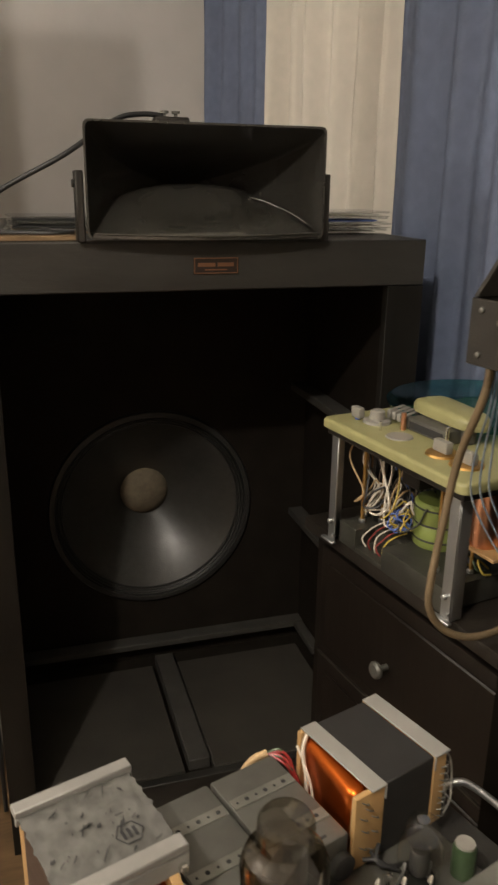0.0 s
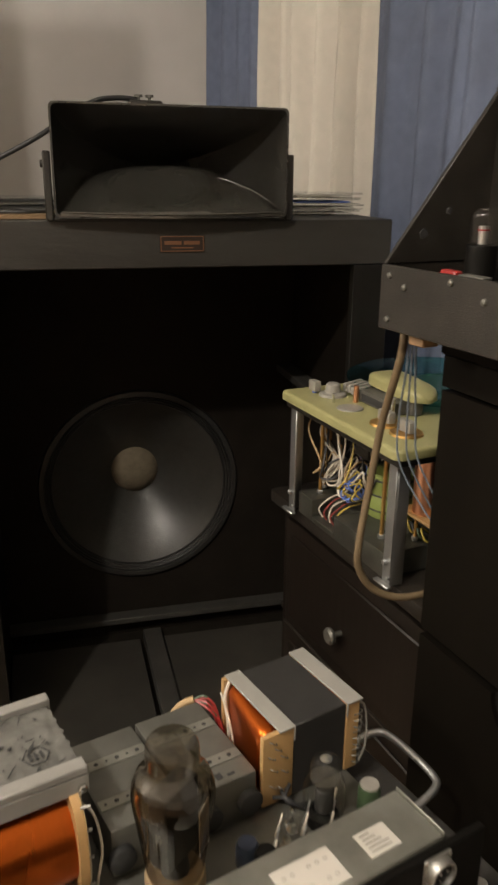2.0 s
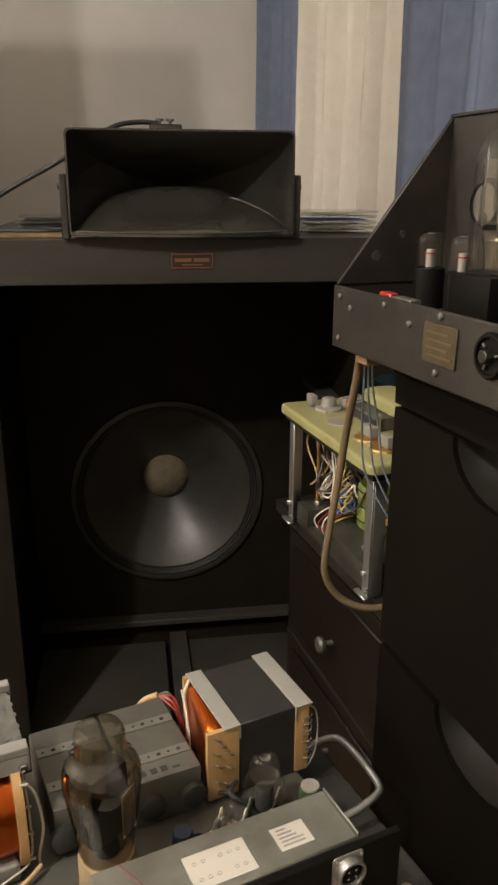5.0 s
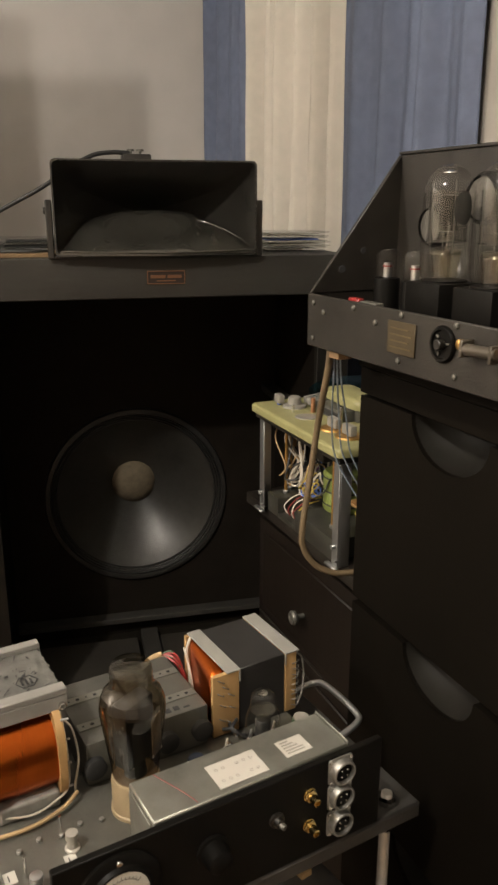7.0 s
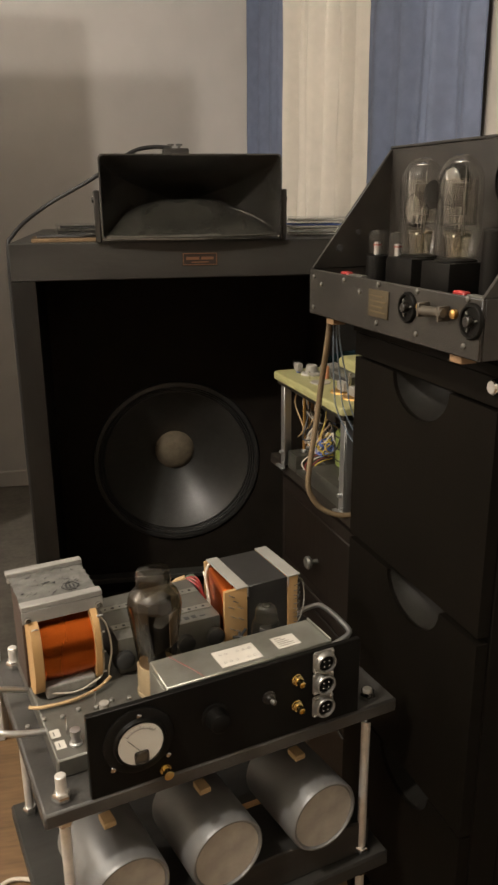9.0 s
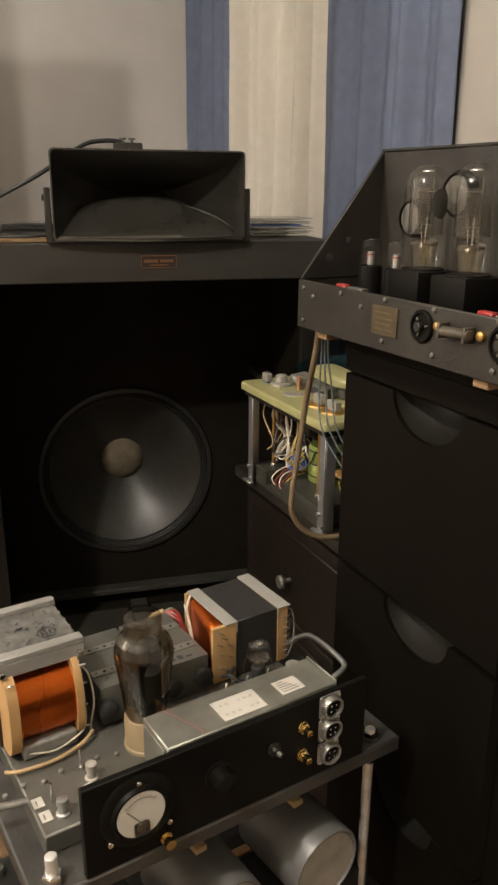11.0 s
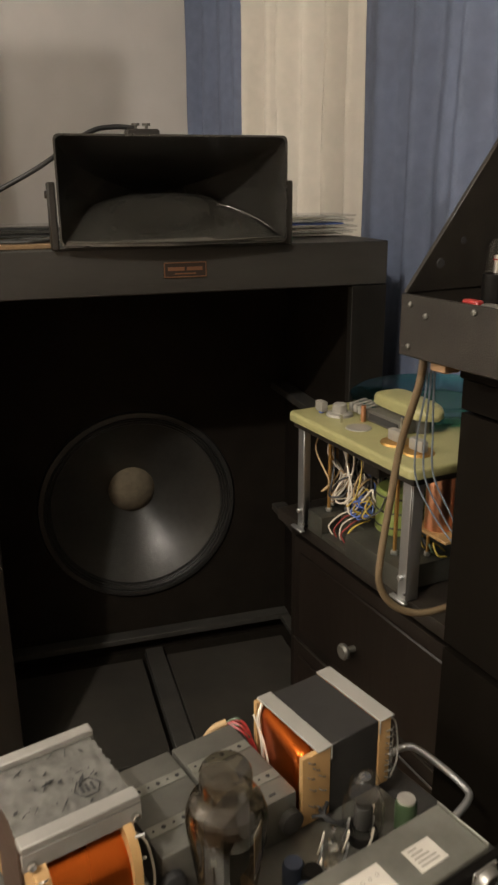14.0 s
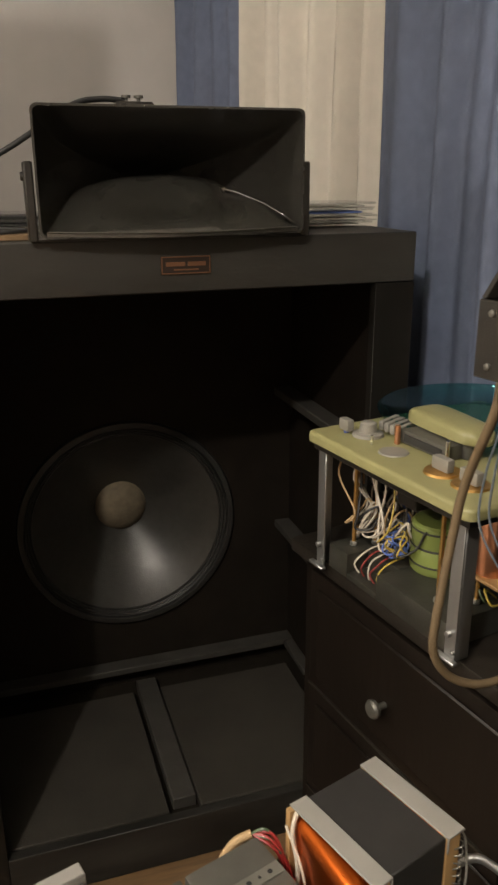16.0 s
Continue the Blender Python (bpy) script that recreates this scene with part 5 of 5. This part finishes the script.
# cable loom behind the boxes
lm = part("sleeve", wire([(0.212, 0.322, zz(0.600)), (0.216, 0.322, zz(0.628)), (0.228, 0.318, zz(0.648)), (0.243, 0.312, zz(0.655))], 0.0042, 12), M["sleeve"], pwr, "beige cloth cable sleeve")
for k in range(9):
    part("lead", wire([(0.243, 0.312, zz(0.655)), (0.254 + 0.002 * (k % 3), 0.304 - 0.002 * k, zz(0.660 - 0.002 * k)), (0.262, 0.295 - 0.004 * (k % 4), zz(0.640 - 0.002 * k)), (0.262 + 0.001 * k, 0.285 - 0.003 * k, zz(0.608))], 0.0015, 6, 5), M["red"] if k % 4 else M["dark_green"], pwr, "red lead" if k % 4 else "green lead")

# left output transformer
OT = pose(0.0230, 0.243, zz(0.6003), 0, 0, 0)
ot = part("output_transformer", box(-0.050, 0.050, -0.034, 0.034, 0.0, 0.127, 0.001), M["core_brown"], pwr, "transformer core with a weathered foil top", OT)
def crumpled(x0, x1, y0, y1, z, nx=40, ny=34):
    bm = bmesh.new()
    g = []
    for i in range(nx + 1):
        row = []
        for k in range(ny + 1):
            x, y = x0 + (x1 - x0) * i / nx, y0 + (y1 - y0) * k / ny
            if i in (0, nx):
                x += 0.0035 * noise.noise((y * 160, i, 3.0)) * (1 if i else -1)
            h = 0.0013 * noise.noise((x * 90, y * 90, 1.0)) + 0.0010 * abs(noise.noise((x * 260, y * 60, 7.0)))
            row.append(bm.verts.new((x, y, z + 0.0008 + h)))
        g.append(row)
    for a, b in zip(g, g[1:]):
        for k in range(ny):
            bm.faces.new((a[k], b[k], b[k + 1], a[k + 1]))
    low = bmesh.ops.extrude_face_region(bm, geom=list(bm.faces))["geom"]
    for v in low:
        if isinstance(v, bmesh.types.BMVert):
            v.co.z = z
    bmesh.ops.recalc_face_normals(bm, faces=bm.faces)
    return bm


sub("foil_cover", crumpled(-0.0505, 0.0505, -0.044, 0.044, 0.1272), M["foil"], ot, "blotched grey foil with black marks")
for y0, y1 in ((-0.060, -0.0445), (0.0445, 0.058)):
    st = sub("clamp_strip", box(-0.053, 0.053, y0, y1, 0.1272, 0.1345, 0.001), M["alu_matte"], ot, "aluminium clamp angle")
    sub("clamp_web", box(-0.053, 0.053, y0, y0 + 0.003 if y0 < 0 else y0 + 0.003, 0.1095 if y0 < 0 else 0.120, 0.127, 0.0006), M["alu_matte"], ot, "aluminium clamp angle")
for x in (-0.046, 0.046):
    sub("bolt", rod((x, -0.0655, 0.1165), (x, -0.0602, 0.1165), 0.0042, 6), M["chrome"], ot)
rg = random.Random(11)
for k in range(30):
    x, y, w = rg.uniform(-0.044, 0.042), rg.uniform(-0.038, 0.038), rg.choice((0.0004, 0.0005, 0.0006, 0.0009, 0.0016))
    ln, tilt = w * rg.uniform(1.2, 3) + rg.choice((0.0, 0.0006, 0.003, 0.006)), rg.gauss(0.9, 0.35)
    q = []
    for j in range(10):
        a, e = j * 0.628, rg.uniform(0.55, 1.3)
        u, v = ln * e * math.cos(a), w * e * math.sin(a)
        q.append((x + u * math.cos(tilt) - v * math.sin(tilt), y + u * math.sin(tilt) + v * math.cos(tilt)))
    bm = bmesh.new()
    bm.faces.new([bm.verts.new((px, py, 0.1300)) for px, py in q])
    top = bmesh.ops.extrude_face_region(bm, geom=list(bm.faces))["geom"]
    for e in top:
        if isinstance(e, bmesh.types.BMVert):
            e.co.z = 0.1304
    sub("ink_blot", bm, M["ink"], ot)
for r in (0.0120,):
    sub("stamp_ring", wire([(0.020 + r * math.cos(j * 1.047), -0.020 + r * math.sin(j * 1.047), 0.1302) for j in range(7)], 0.0006, 5, 1), M["ink"], ot, "stamped hexagon outline")
for k in range(3):
    sub("lettering_bar", box(0.0135 + 0.005 * k, 0.0160 + 0.005 * k, -0.025, -0.015, 0.1300, 0.1304, 0), M["ink"], ot)


def winding(x0, x1, y0, y1, z0, z1, power=2.5, n=48):
    """A barrel with its axis along x and a full, rounded section."""
    bm = bmesh.new()
    cy, cz, a, b = (y0 + y1) / 2, (z0 + z1) / 2, (y1 - y0) / 2, (z1 - z0) / 2
    rings = []
    for x in (x0, x1):
        ring = []
        for k in range(n):
            c, w = math.cos(2 * math.pi * k / n), math.sin(2 * math.pi * k / n)
            ring.append(bm.verts.new((x, cy + a * math.copysign(abs(c) ** (2 / power), c), cz + b * math.copysign(abs(w) ** (2 / power), w))))
        rings.append(ring)
    for k in range(n):
        bm.faces.new((rings[0][k], rings[0][(k + 1) % n], rings[1][(k + 1) % n], rings[1][k]))
    bm.faces.new(rings[0])
    bm.faces.new(rings[1])
    bmesh.ops.recalc_face_normals(bm, faces=bm.faces)
    return bm


sub("winding", winding(-0.034, 0.034, -0.0755, 0.066, 0.006, 0.1095), M["copper_wire"], ot, "glossy orange copper winding")
for x0, x1 in ((-0.0465, -0.0342), (0.0342, 0.0425)):
    sub("end_board", winding(x0, x1, -0.0800, 0.030, 0.001, 0.1160, 3.2), M["bakelite"], ot, "tan pertinax end board")
    sub("end_board", box(x0, x1, 0.0342, 0.060, 0.006, 0.1265, 0.001), M["bakelite"], ot, "tan pertinax end board")
sub("paper_wrap", wire([(-0.032, -0.072, 0.010), (0.0, -0.079, 0.006), (0.026, -0.076, 0.010), (0.044, -0.071, 0.020), (0.047, -0.064, 0.06), (0.045, -0.056, 0.105)], 0.0012, 8), M["white_wire"], ot, "white cotton lead")
sub("lower_foil", box(-0.0335, 0.0335, -0.0745, -0.0345, 0.0005, 0.0200, 0.004, 3), M["foil_bright"], ot, "crumpled grey foil")
for k, z in enumerate((0.02, 0.05, 0.08, 0.105)):
    sub("lug", rod((0.0405, -0.0712, z), (0.048, -0.075, z + 0.002), 0.0014, 8), M["alu"], ot)
    sub("lug", wire([(-0.044, -0.0712, z), (-0.041, -0.075, z + 0.003), (-0.037, -0.0715, z)], 0.0009, 6, 4), M["alu"], ot)
sub("lead", wire([(0.044, -0.060, 0.10), (0.054, -0.064, 0.085), (0.058, -0.068, 0.05), (0.052, -0.070, 0.02), (0.053, -0.064, 0.002)], 0.0013, 6), M["white_wire"], ot, "thin white lead")
part("sleeved_lead", wire([(-0.036, 0.158, zz(0.606)), (-0.02, 0.150, zz(0.606)), (0.02, 0.148, zz(0.606)), (0.055, 0.156, zz(0.608)), (0.075, 0.168, zz(0.612))], 0.0023, 10), M["sleeve"], pwr, "beige cloth sleeved lead")

# switches and labels on the base at the left of the panel
for a, b in ((0.030, 0.104), (-0.016, 0.069)):
    s1 = part("base_fitting", lathe([(0, 0), (0.008, 0), (0.008, 0.002), (0.0055, 0.003), (0.0055, 0.012), (0.0065, 0.013), (0.0065, 0.020), (0, 0.021)], 18), M["can_lid"] if a > 0 else M["alu"], pwr, "small round post", Matrix.Translation((a + 0.018, b, zz(0.6003))))
    part("toggle_lever", rod((-0.005, 0.022, 0.0), (-0.0055, 0.0215, 0.026), 0.0014, 10), M["chrome"], s1)
for a, b in ((0.042, 0.090), (-0.0170, 0.098), (-0.0155, 0.0745)):
    lb = part("paper_label", box(a - 0.006, a + 0.006, b - 0.008, b + 0.008, zz(0.6001), zz(0.6006), 0), M["paper"], pwr, "small white paper label")
    part("lettering_bar", box(a - 0.0022, a - 0.0010, b - 0.0045, b + 0.0035, zz(0.60061), zz(0.6008), 0), M["ink"], lb)
for k in range(7):
    part("screw", rod((-0.045 + 0.022 * k, 0.125 + 0.006 * (k % 2), zz(0.6003)), (-0.045 + 0.022 * k, 0.125 + 0.006 * (k % 2), zz(0.604)), 0.0030, 8), M["worn_alu"], pwr)

# rug on the floor behind the loudspeaker's side
single("rug", box(-1.20, 0.05, 1.62, 3.06, 0.0, 0.010, 0.003), M["rug"], "flat grey woven rug lying beside the loudspeaker", "rug")

# cable on the floor
single("cable", wire([(0.10, 0.86, 0.006), (0.03, 0.88, 0.006), (-0.03, 0.84, 0.006), (-0.10, 0.90, 0.006), (-0.20, 0.86, 0.006)], 0.004, 8), M["white_wire"], "white cable lying on the floor beside the stand", "cable")

# more wiring close to the record player's front post
loom(M["white_wire"], 5, 0.064, 0.084, "white insulated wire", 0.0015)
loom(M["sleeve"], 3, 0.066, 0.150, "tan cloth wire", 0.0015)
loom(M["black_wire"], 5, 0.066, 0.110, "black insulated wire", 0.0018)
for k in range(5):
    x, y = 0.070 + 0.016 * k, 0.060 + 0.022 * (k % 3)
    part("contact_block", box(x - 0.005, x + 0.005, y - 0.004, y + 0.004, 0.120 + 0.006 * (k % 2), 0.152, 0.001), M["black_satin"] if k % 2 else M["wood_block"], rp, "small switch block")
